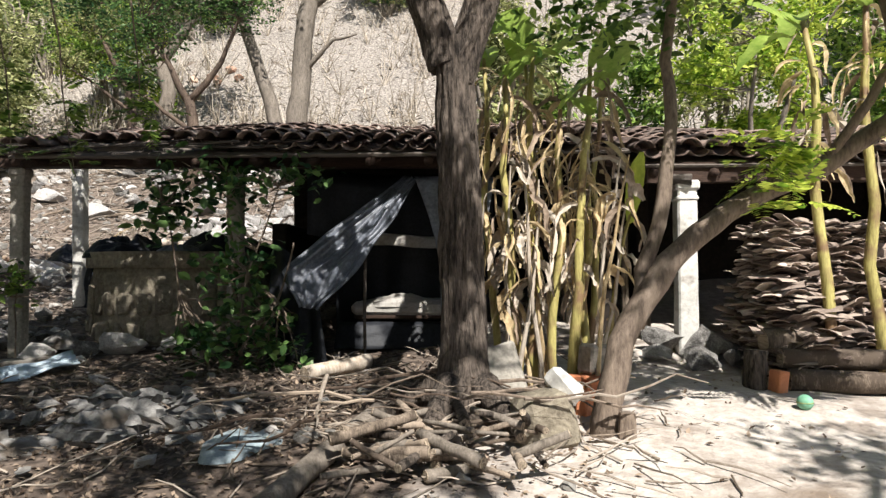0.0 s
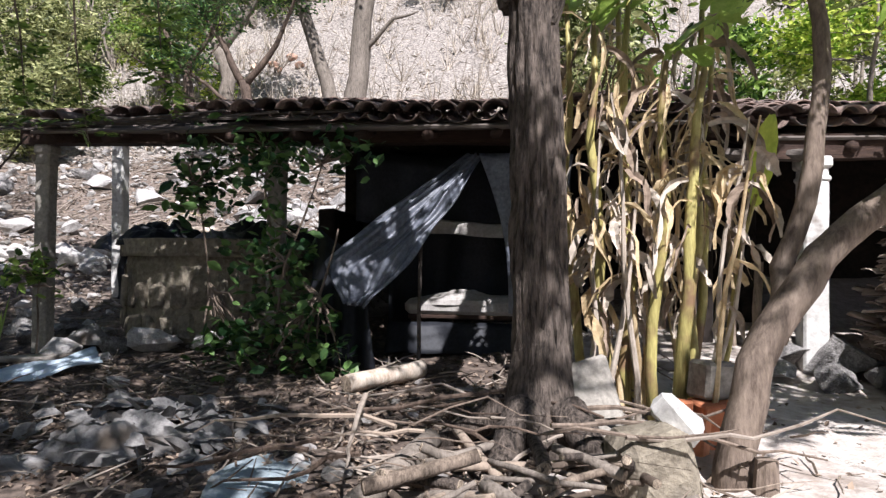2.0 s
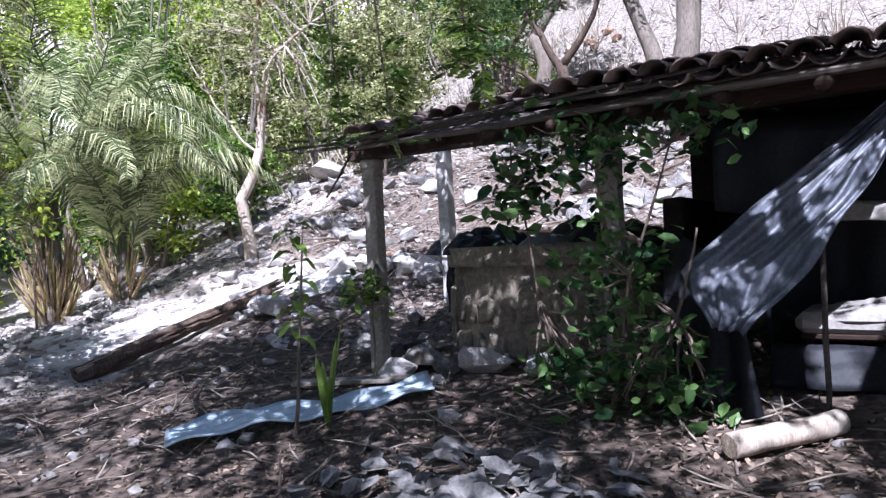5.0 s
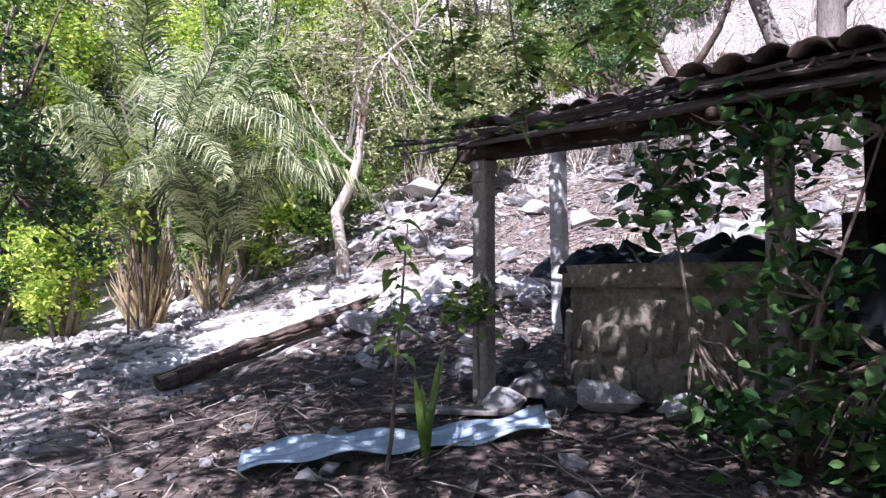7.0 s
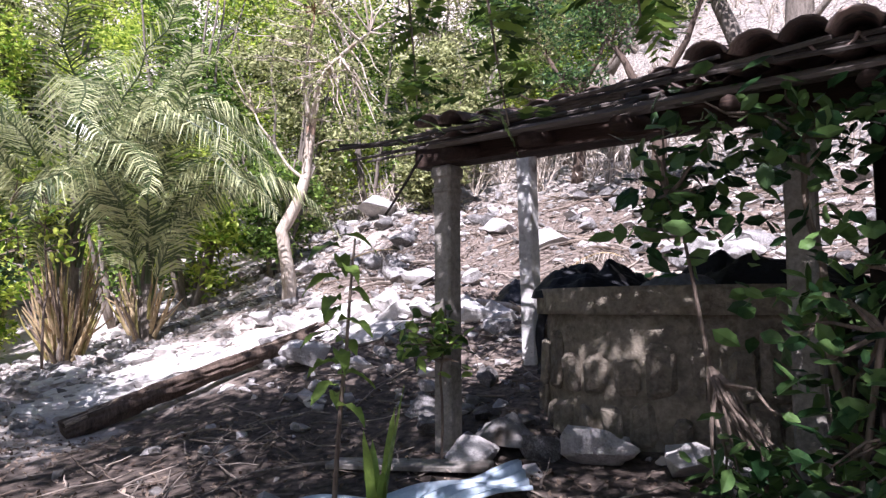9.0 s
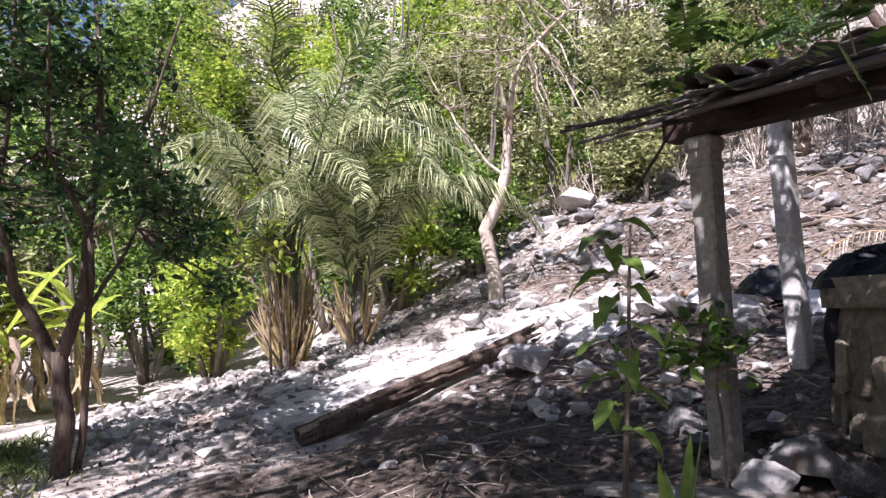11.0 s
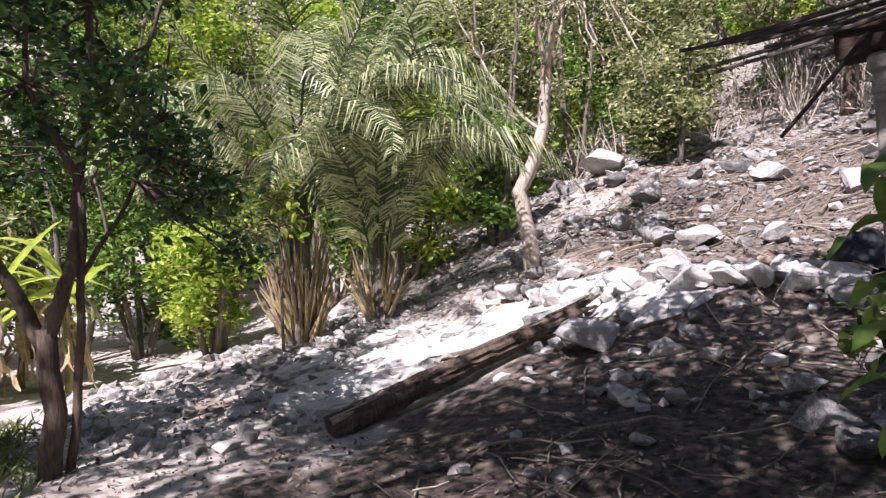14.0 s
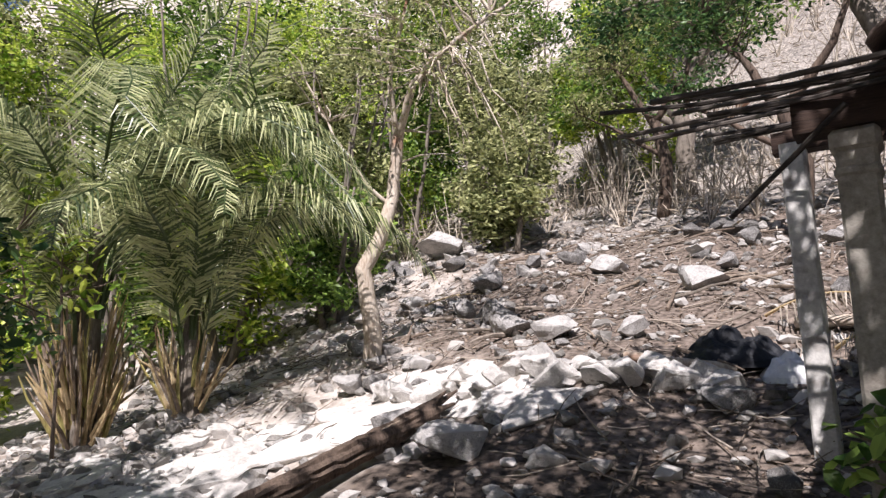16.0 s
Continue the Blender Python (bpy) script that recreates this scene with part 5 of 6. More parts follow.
def banana(x, y, h, label, seed, lean=(0, 0), leafs=3, dry=9, rad=0.06, low=0.0, green=M_BANLEAF, top=1.0, wide=1.0):
    z = gz(x, y)
    e, m = rooted("banana_plant", (x, y, z), label, "banana plant", "banana plants")
    r = random.Random(seed)
    tip = (x + lean[0], y + lean[1], z + h)
    part("stem", tube(bend((x, y, z - 0.08), tip, 7, 0.13, seed), [rad * 1.15, rad * 1.05, rad, rad * 0.95, rad * 0.9, rad * 0.8, rad * 0.65, rad * 0.5], 9, 0.06, seed), M_BANSTEM, e, smooth=True, at=m)
    for k in range(leafs):
        w = r.uniform(0, 6.3)
        part("leaf", blade((tip[0], tip[1], tip[2] - 0.1 * k), (math.cos(w), math.sin(w), r.uniform(0.6, 1.6)), r.uniform(0.8, 1.3) * top, r.uniform(0.24, 0.36), r.uniform(0.2, 0.7), seed + k, 0.3), green, e, smooth=True, at=m)
    for k in range(int(dry * 1.5)):
        w = r.uniform(0, 6.3)
        hz = z + h * r.uniform(0.45 + low, 1.0)
        u = (hz - z) / h
        p = (x + lean[0] * u + rad * math.cos(w), y + lean[1] * u + rad * math.sin(w), hz)
        part("dry_leaf", strip(p, w, r.uniform(0.2, 0.68) * wide ** 0.7, r.uniform(0.015, 0.065) * wide, seed * 9 + k), r.choice((M_STRAW, M_STRAW, M_STRAW, M_LITTER, M_DRYBRUSH)), e, at=m)
    return e


for k, (x, y, h, lx_, ly_, rad, lf, dr) in enumerate(((2.85, 7.75, 2.7, -0.08, 0.1, 0.06, 3, 10), (3.02, 7.95, 2.9, 0.02, 0.1, 0.065, 3, 11), (3.17, 7.7, 2.35, 0.05, -0.05, 0.06, 2, 7), (3.28, 7.5, 2.3, 0.16, 0.05, 0.07, 1, 6),
                                               (3.42, 7.95, 2.8, 0.12, 0.1, 0.06, 2, 10), (3.1, 8.2, 3.1, -0.1, 0.2, 0.06, 3, 9), (2.75, 8.1, 2.9, -0.15, 0.1, 0.055, 3, 9), (3.5, 8.3, 2.6, 0.2, 0.1, 0.055, 2, 8))):
    banana(x, y, h, "thin yellowing banana plant with dry hanging leaves", 70 + k, (lx_, ly_), max(lf - 1, 1), dr * 2, rad * 0.62, top=0.8)
rb = random.Random(12)
for k in range(13):
    x, y = rb.uniform(2.72, 3.5), rb.uniform(7.3, 8.2)
    z = gz(x, y)
    h = rb.uniform(1.5, 3.0)
    e, m = rooted("dry_stalk", (x, y, z), "withered straw-coloured stalk among the banana stems", "stalk", "dry stalks")
    a = rb.uniform(0, 6.3)
    tip = (x + 0.3 * math.cos(a), y + 0.2 * math.sin(a), z + h)
    part("stem", tube(bend((x, y, z - 0.05), tip, 6, 0.1, k), [0.022, 0.02, 0.018, 0.016, 0.013, 0.01, 0.006], 6, 0.15, k), rb.choice((M_STRAW, M_DRYBRUSH, M_STRAW)), e, at=m)
    for j in range(7):
        u = rb.uniform(0.35, 1)
        p = Vector((x, y, z)).lerp(Vector(tip), u)
        part("dry_leaf", strip(p, rb.uniform(0, 6.3), rb.uniform(0.2, 0.5), rb.uniform(0.03, 0.09), 900 + 9 * k + j), rb.choice((M_STRAW, M_DRYBRUSH, M_LITTER)), e, at=m)
yl = thing("banana_sucker", 3.5, 7.62, gz(3.5, 7.62), "young banana shoot with one bright yellow-green leaf", "banana plant")
part("stem", tube(bend((0, 0, -0.05), (0.3, 0.1, 1.5), 5, 0.06, 3), [0.03, 0.028, 0.025, 0.02, 0.016, 0.012], 7, 0.05, 3), M_BANSTEM, yl)
part("leaf", blade((0.3, 0.1, 1.42), (0.16, 0.05, 1), 0.62, 0.3, 0.0, 4, 0.1), M_LEAFLIME, yl, "bright sunlit yellow-green leaf", smooth=True)
for k, (x, y, h, lx_) in enumerate(((5.75, 8.25, 3.3, -0.2), (6.15, 8.2, 3.6, -0.05), (6.6, 8.3, 3.6, 0.15))):
    banana(x, y, h, "tall banana plant with a yellow-green stem by the stacked tiles", 90 + k, (lx_, 0.1), 3, 16, 0.05, 0.1, top=1.2)
for k in range(7):
    banana(-15.2 + random.uniform(-0.9, 0.9), 4.5 + 0.6 * k + random.uniform(-0.3, 0.3), random.uniform(1.6, 2.4), "dry banana plant with straw-coloured hanging leaves", 110 + k, (random.uniform(-0.4, 0.4), 0), 7, 14, 0.06, -0.1, top=1.9, wide=3.0, green=M_LEAFLIME)

# ---- leafy shrub on the middle post ----
tree("shrub", "dark green broad-leaved shrub climbing over the middle post", (0.1, 9.1, gz(0.1, 9.1)),
     [([(0.1, 9.1, gz(0.1, 9.1) - 0.05), (0.0, 9.15, 1.7), (-0.1, 9.2, 2.5), (-0.15, 9.25, 3.1)], 0.03, 0.012),
      ([(0.25, 8.9, gz(0.2, 8.9) - 0.05), (0.5, 8.95, 1.7), (0.65, 9.0, 2.3)], 0.02, 0.008),
      ([(-0.2, 9.0, gz(-0.2, 9.0) - 0.05), (-0.55, 9.0, 1.8), (-0.75, 9.05, 2.7)], 0.02, 0.008),
      ([(0.0, 8.95, gz(0, 8.95) - 0.05), (0.2, 8.9, 2.0), (0.5, 9.0, 2.9)], 0.018, 0.007)],
     M_BARKBROWN, [(-0.3, 9.1, 2.95, 0.75, 0.3, 0.33), (0.55, 9.0, 3.0, 0.5, 0.3, 0.2), (-0.65, 9.0, 2.6, 0.3, 0.3, 0.25), (0.05, 9.0, 2.1, 0.38, 0.35, 0.4), (0.2, 8.8, 1.45, 0.6, 0.4, 0.4), (-0.35, 8.9, 1.3, 0.35, 0.3, 0.2), (0.5, 8.8, 1.25, 0.4, 0.3, 0.3)],
     M_LEAFMID, 0.125, 1150, 51, oval=0.55, hollow=0.1, spread=0.09, twigs=90, droop=0.35, category="shrub", per=4)

# ---- saplings before the post ----
e, m = rooted("sapling", (-2.15, 7.9, gz(-2.15, 7.9)), "thin sapling with a few drooping broad leaves", "sapling")
z = gz(-2.15, 7.9)
part("stem", tube(bend((-2.15, 7.9, z - 0.05), (-2.05, 8.0, z + 1.62), 6, 0.05, 2), [0.016, 0.015, 0.013, 0.012, 0.01, 0.008, 0.005], 6, 0.05, 2), M_BARKBROWN, e, at=m)
for k in range(17):
    w, h = k * 2.4, z + 0.75 + 0.055 * k
    part("leaf", blade((-2.11, 7.94, h), (math.cos(w), math.sin(w), 0.35), 0.21, 0.085, 0.75, k, 0.05, 6), M_LEAF, e, smooth=True, at=m)
e, m = rooted("blade_plant", (-2.0, 8.12, gz(-2.0, 8.12)), "young plant with upright bright green blade leaves", "plant")
z = gz(-2.0, 8.12)
for k in range(7):
    w = k * 1.1 + 0.4
    part("leaf", blade((-2.0, 8.12, z - 0.02), (0.16 * math.cos(w), 0.16 * math.sin(w), 1), (0.95, 0.8, 0.6, 0.5, 0.7, 0.45, 0.55)[k], 0.07, 0.1, k, 0.05, 8), M_LEAF, e, smooth=True, at=m)
tree("small_plant", "small leafy plant growing by the concrete post", (-2.45, 9.25, gz(-2.45, 9.25)), [([(-2.45, 9.25, gz(-2.45, 9.25) - 0.04), (-2.5, 9.3, 1.6), (-2.45, 9.3, 2.1)], 0.012, 0.005)],
     M_BARKBROWN, [(-2.5, 9.25, 1.85, 0.25, 0.2, 0.3)], M_LEAF, 0.11, 120, 52, oval=0.5, twigs=18, hollow=0.1, category="plant", droop=0.3)

# ---- trees and brush beyond ----
FARTREES = [(-7.4, 23.8, 0.26, 5, M_LEAF)]
for k, (x, y, r0, h, leaf) in enumerate(FARTREES):
    z = gz(x, y)
    tree("hill_tree", "gnarled dry-country tree on the hillside behind the roof", (x, y, z),
         [([(x, y, z - 0.2), (x + 0.1, y, z + 1.6), (x - 0.2, y, z + 2.6)], r0, r0 * 0.8), ([(x - 0.2, y, z + 2.5), (x + 0.9, y, z + 4), (x + 1.5, y, z + h)], r0 * 0.7, 0.08),
          ([(x - 0.2, y, z + 2.5), (x - 1.0, y + 0.2, z + 3.6), (x - 2.2, y, z + h * 0.8)], r0 * 0.6, 0.07), ([(x, y, z + 1.8), (x - 1.2, y - 0.3, z + 2.7), (x - 2.6, y, z + 3.0)], r0 * 0.45, 0.05)],
         M_BARKGREY, [(x - 1.8, y, z + h * 0.75, 2.2, 1.6, 1.2), (x + 1.3, y, z + h, 2.2, 1.6, 1.4), (x - 2.4, y - 0.4, z + 2.9, 1.4, 1.0, 0.7), (x + 0.2, y, z + h * 1.1, 2.5, 1.6, 1.2)],
         leaf, 0.15, 9000, 140 + k, twigs=160, hollow=0.05, group="trees on the hill")
for k, (x, y, r0, h) in enumerate(((-4.0, 17.6, 0.16, 4.4), (-7.0, 20.5, 0.15, 4.6))):
    z = gz(x, y)
    tree("dry_tree", "crooked small-leaved tree on the slope just behind the roof", (x, y, z),
         [([(x, y, z - 0.1), (x + 0.15, y, z + 1.2), (x - 0.1, y + 0.1, z + 2.2)], r0, r0 * 0.75), ([(x - 0.1, y + 0.1, z + 2.1), (x + 0.7, y, z + 3.0), (x + 1.2, y, z + h)], r0 * 0.6, 0.02),
          ([(x - 0.1, y + 0.1, z + 2.1), (x - 0.6, y, z + 3.1), (x - 1.2, y, z + h * 0.9)], r0 * 0.6, 0.02), ([(x + 0.1, y, z + 1.3), (x - 0.9, y, z + 2.1), (x - 1.7, y - 0.2, z + 2.6)], r0 * 0.4, 0.015)],
         M_BARKDARK, [(x - 1.1, y, z + h * 0.85, 1.2, 1.0, 0.7), (x + 1.0, y, z + h, 1.2, 1.0, 0.7), (x - 1.5, y - 0.2, z + 2.7, 0.8, 0.7, 0.4), (x, y, z + h * 1.1, 1.4, 1.0, 0.6)],
         (M_LEAFMID, M_LEAFOLIVE)[k], 0.1, 6500, 160 + k, twigs=200, hollow=0.0, group="trees behind the roof")
x, y = -1.7, 18.5
z = gz(x, y)
tree("hill_tree", "thick grey double-trunked tree rising behind the tiled roof", (x, y, z),
     [([(x, y, z - 0.2), (x + 0.05, y, z + 2.0), (x + 0.35, y, z + 4.5), (x + 0.2, y, z + 7)], 0.3, 0.16), ([(x - 0.3, y, z + 0.3), (x - 0.9, y, z + 2.4), (x - 1.6, y, z + 4.4), (x - 3.0, y, z + 6)], 0.2, 0.08),
      ([(x + 0.3, y, z + 4.2), (x + 1.6, y, z + 5.0), (x + 3.2, y, z + 5.2)], 0.12, 0.03), ([(x - 1.5, y, z + 4.2), (x - 3.4, y, z + 4.6), (x - 5.2, y, z + 4.6)], 0.1, 0.03), ([(x + 0.1, y, z + 2.6), (x + 0.9, y - 0.2, z + 3.3), (x + 1.5, y - 0.3, z + 3.4)], 0.07, 0.02)],
     M_BARKGREY, [(x - 3.4, y, z + 4.5, 1.5, 1.2, 0.6), (x + 2.6, y, z + 4.9, 1.4, 1.0, 0.6), (x - 5.4, y, z + 4.4, 1.3, 1.1, 0.6), (x - 3, y, z + 6.2, 2.0, 1.6, 0.9), (x + 1, y, z + 7, 2.4, 1.8, 1.1), (x - 0.8, y - 1, z + 5.6, 1.7, 1.4, 0.7), (x + 4.2, y, z + 5.4, 1.5, 1.2, 0.7)],
     M_LEAFMID, 0.13, 11000, 146, twigs=240, hollow=0.0, group="trees on the hill")
BUSHES = [(-14.5, 13.0, 2.6, 5.5, M_LEAF), (-16.5, 9.5, 2.4, 4.5, M_LEAF), (-13.0, 16.5, 2.4, 5.5, M_LEAFOLIVE), (-18.5, 14.5, 3.2, 8.5, M_LEAFLIME), (-15.5, 19.5, 3.0, 7.0, M_LEAFLIME), (-10.8, 20.0, 2.2, 4.0, M_LEAFOLIVE),
          (-20.0, 8.0, 3.0, 8.5, M_LEAFOLIVE), (-12.3, 13.4, 1.7, 3.6, M_LEAFLIME), (-11.0, 14.6, 1.4, 2.7, M_LEAF), (-17.0, 25.0, 3.4, 8.0, M_LEAFLIME), (-22.0, 20.0, 3.6, 10.0, M_LEAF), (-9.0, 17.6, 1.2, 2.2, M_LEAFOLIVE),
          (-14.2, 10.2, 1.3, 2.4, M_LEAFLIME), (-17.5, 8.5, 3.0, 10.5, M_LEAF), (-18.5, 3.5, 3.2, 10, M_LEAFOLIVE), (-15.5, 15.2, 2.6, 9.5, M_LEAF), (-21, 11, 3.4, 12, M_LEAFLIME), (-14, 20.5, 3, 8.5, M_LEAF), (-19, 21, 3.4, 11, M_LEAFLIME), (-9.5, 25, 2.6, 6, M_LEAFLIME), (-15.5, 6.0, 1.9, 3.4, M_LEAFOLIVE), (-24, 13, 3.5, 9, M_LEAFDARK), (-19, 4, 3, 6, M_LEAF), (-12.5, 23, 2.4, 5, M_LEAFOLIVE),
          (7.5, 14.5, 2.0, 3.6, M_LEAFLIME), (10.5, 16.0, 2.6, 5.5, M_LEAF), (5.0, 15.5, 1.8, 3.2, M_LEAF), (15.5, 15.5, 2.6, 5.5, M_LEAFLIME), (8.8, 19.5, 2.6, 5.0, M_LEAFOLIVE), (3.2, 14.3, 1.3, 3.6, M_LEAFOLIVE), (13.0, 16.5, 2.2, 4.8, M_LEAF), (14, 20, 3.4, 8, M_LEAFLIME),
          (-29, 6, 4.5, 14, M_LEAF), (-27, 16, 4.5, 15, M_LEAFOLIVE), (-26, 26, 4.5, 10, M_LEAFLIME), (-19, 31, 4.2, 9, M_LEAFOLIVE), (-12, 34, 4.0, 7.5, M_LEAFOLIVE), (-5, 37, 3.8, 6.5, M_LEAFOLIVE), (1, 35, 3.6, 6, M_LEAF), (7, 33, 3.8, 7, M_LEAFOLIVE),
          (13, 30, 4.0, 7, M_LEAF), (18, 25, 4.0, 8, M_LEAFLIME), (4, 24, 2.4, 4, M_LEAFOLIVE), (-32, -2, 4.5, 9, M_LEAFOLIVE), (-22, -3, 3.5, 7, M_LEAF), (-1, 31, 2.6, 4.5, M_LEAFOLIVE), (-14, 28, 3.2, 6, M_LEAF), (-9, 30, 3, 5, M_LEAFOLIVE),
          # those here with y at 0 and below are unseen, added to block sky light
          (-7, 0, 3.2, 9, M_LEAF), (-25, 15, 4.6, 13, M_LEAFLIME), (-23, 11.5, 4.2, 12, M_LEAFOLIVE), (-30, 21, 5, 13, M_LEAF), (-12, -1.5, 3.4, 9, M_LEAFDARK), (-2, -2.5, 3.2, 9.5, M_LEAF), (4, -4, 3.4, 9, M_LEAFDARK), (-6, -6, 4, 11, M_LEAFOLIVE), (-17, -4, 4, 11, M_LEAF), (10, -5, 3.6, 9, M_LEAF)]
for k, (x, y, w, h, leaf) in enumerate(BUSHES):
    z = gz(x, y)
    r = random.Random(k)
    st = []
    for j in range(5):
        a = r.uniform(0, 6.3)
        st.append(([(x + 0.1 * math.cos(a), y + 0.1 * math.sin(a), z - 0.1), (x + 0.3 * w * math.cos(a), y + 0.3 * w * math.sin(a), z + h * 0.4), (x + 0.55 * w * math.cos(a), y + 0.55 * w * math.sin(a), z + h * 0.85)], 0.07, 0.02))
    lumps = [(x + r.uniform(-0.55, 0.55) * w, y + r.uniform(-0.5, 0.5) * w, z + h * r.uniform(0.15, 0.98), w * r.uniform(0.19, 0.4), w * r.uniform(0.18, 0.36), h * r.uniform(0.06, 0.15)) for j in range(24)]
    tree("bush", "tall leafy bush growing wild on the slope", (x, y, z), st, M_BARKGREY, lumps, leaf, 0.15 + 0.004 * max(h - 4, 0), int(3700 * w), 200 + k, twigs=90, hollow=0.0, category="bush", group="wild bushes", per=5, spread=0.1)

# dry leafless brush over the hillside
tw = []
r = random.Random(17)
for k in range(330):
    x, y = r.uniform(-14, 9), r.uniform(19, 36)
    z = gz(x, y)
    for j in range(7):
        a, q, h = r.uniform(0, 6.3), r.uniform(0.2, 0.9), r.uniform(0.5, 1.8)
        tw.append(tube(bend((x, y, z - 0.05), (x + q * math.cos(a), y + q * math.sin(a), z + h), 4, 0.2, k * 9 + j), [0.016, 0.014, 0.011, 0.008, 0.004], 4, 0.1, j))
tagged(part("dry_brush", merge(tw), M_DRYBRUSH), "pale leafless dry brush covering the hillside", "brush", kind="stuff")
bl = [(r.uniform(-16, 10), r.uniform(18, 38)) for k in range(2200)]
sp = np.array([(x, y, gz(x, y) + r.uniform(0.05, 0.9)) for x, y in bl])
tagged(part("dry_grass", leaves(sp, 0.3, 0.25, 0.2, 9, 4, 77), M_DRYBRUSH), "pale dry grass stalks on the hillside", "dry grass", kind="stuff")
gr = [(r.gauss(-9.2, 0.9), r.gauss(5.9, 0.4)) for k in range(900)]
sp = np.array([(x, y, gz(x, y) + 0.06) for x, y in gr])
tagged(part("grass", leaves(sp, 0.2, 0.03, 0.1, 12, 3, 78, -1.2), M_GRASS), "pale green grass tufts beside the small tree", "grass", kind="stuff")


# ---- right-hand building ----
tiled_roof(4.25, 8.3, 9.05, 12.3, 3.14, 3.98, label="old clay-tiled roof of the second shed", seed=6, near_rows=4)
beam("eave_beam", (4.3, 9.18, 3.02), (8.3, 9.3, 3.06), 0.18, 0.2, M_BEAM, "thick dark beam over the white post", 6)
tagged(part("log_beam", tube(bend((4.0, 9.3, 3.0), (4.75, 9.05, 2.94), 5, 0.03, 2), [0.055] * 6, 8, 0.08, 1), M_POLE), "weathered round log end beside the white post", "log")
post("white_post", 4.72, 9.2, 1.05, 2.93, 0.2, M_LIME, "square whitewashed post with a broken head")
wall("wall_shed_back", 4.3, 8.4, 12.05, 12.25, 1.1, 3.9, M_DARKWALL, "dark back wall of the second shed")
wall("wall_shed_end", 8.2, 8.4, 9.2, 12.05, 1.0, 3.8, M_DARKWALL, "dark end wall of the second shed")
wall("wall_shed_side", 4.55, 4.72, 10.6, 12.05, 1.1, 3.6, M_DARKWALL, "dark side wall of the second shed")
for k, (x, y, h) in enumerate(((3.95, 10.0, 0.95), (4.28, 9.9, 1.25), (4.45, 9.75, 0.8), (3.7, 10.4, 1.1))):
    tagged(part("stake", tube(bend((x, y, gz(x, y) - 0.1), (x + random.uniform(-0.05, 0.05), y, gz(x, y) + h), 4, 0.04, k), [0.045, 0.045, 0.042, 0.04, 0.038], 8, 0.1, k), M_LOG), "rough wooden stake beside the path", "stake", "stakes")

# stacked old roof tiles in a slumping pile
pile = thing("tile_pile", 5.95, 8.72, 1.0, "slumping pile of stacked old clay roof tiles", "tile pile")
FLAT = tile_mesh("stacked_tile", 0.42, 0.11, 0.095, 0.016, M_OLDTILE, seg=4)
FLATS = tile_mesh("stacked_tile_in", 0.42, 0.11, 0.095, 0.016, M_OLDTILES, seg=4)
r = random.Random(31)
near, rest = 0, []
for k in range(1150):
    z = r.uniform(0.0, 1.42)
    x = r.uniform(-0.72 + 0.12 * z, 1.15)
    lump = noise.noise(Vector((x * 1.7, z * 2.1, 3.3)))
    y = -0.62 + 0.9 * (z / 1.4) ** 1.2 + 0.25 * lump + r.uniform(-0.04, 0.12) + 0.1 * max(x - 0.3, 0)
    if k % 4 == 0:
        y, z, x = r.uniform(0.2, 0.7), 1.38 + 0.12 * lump + r.uniform(-0.08, 0.06), r.uniform(-0.5, 1.1)
    elif k % 4 == 1:
        x, y = -0.74 + 0.12 * z + 0.1 * lump + r.uniform(-0.05, 0.05), r.uniform(-0.45, 0.5)
    m = Matrix.Translation((x, y, z)) @ Euler((r.gauss(-0.12, 0.14), r.gauss(0, 0.16), r.uniform(0, 6.3))).to_matrix().to_4x4() @ Matrix.Translation((0, -0.18, 0)) @ Matrix.Diagonal((r.uniform(0.6, 1.0), r.uniform(0.4, 0.85), r.uniform(0.22, 0.45), 1))
    if near < 295 and k % 4 < 2 or near < 295 and k > 700:
        part("tile", FLAT, M_OLDTILE, pile, at=m)
        near += 1
    else:
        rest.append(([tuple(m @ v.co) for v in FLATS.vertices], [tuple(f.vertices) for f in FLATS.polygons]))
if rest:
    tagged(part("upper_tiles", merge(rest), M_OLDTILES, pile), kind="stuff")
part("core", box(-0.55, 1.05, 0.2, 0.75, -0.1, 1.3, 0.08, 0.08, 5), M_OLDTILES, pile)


# ---- logs, branches, clutter ----
def log(a, b, r0, r1, mat, label, seed, category="log", group=""):
    a, b = Vector(a), Vector(b)
    e, m = rooted("log", tuple(a), label, category, group)
    line = bend(a, b, 6, 0.05, seed)
    part("bark", tube(line, [r0 + (r1 - r0) * i / 6 for i in range(7)], 12, 0.07, seed), mat, e, smooth=True, at=m)
    for p, q, rr in ((line[0], line[1], r0), (line[-1], line[-2], r1)):
        d = (p - q).normalized()
        part("cut_end", tube([p - d * 0.01, p + d * 0.006], [rr * 0.93, rr * 0.9], 12, 0.05, seed), M_WOODCUT, e, "pale sawn end", at=m)
    return e


z8 = gz(5.3, 8.0)
log((5.2, 8.0, z8 + 0.08), (6.1, 7.85, z8 + 0.08), 0.1, 0.09, M_LOG, "cut firewood log at the bottom of the stack", 1, group="stacked logs")
log((5.18, 8.1, z8 + 0.25), (6.1, 8.0, z8 + 0.25), 0.09, 0.085, M_LOG, "cut firewood log lying on another log", 2, group="stacked logs")
log((5.12, 8.3, z8 + 0.38), (5.75, 8.3, z8 + 0.42), 0.12, 0.11, M_LOG, "thick pale log on top of the stack", 3, group="stacked logs")
log((4.93, 8.05, z8 - 0.05), (4.96, 8.08, z8 + 0.32), 0.1, 0.1, M_BARK, "upright dark stump beside the stacked logs", 4, "stump")
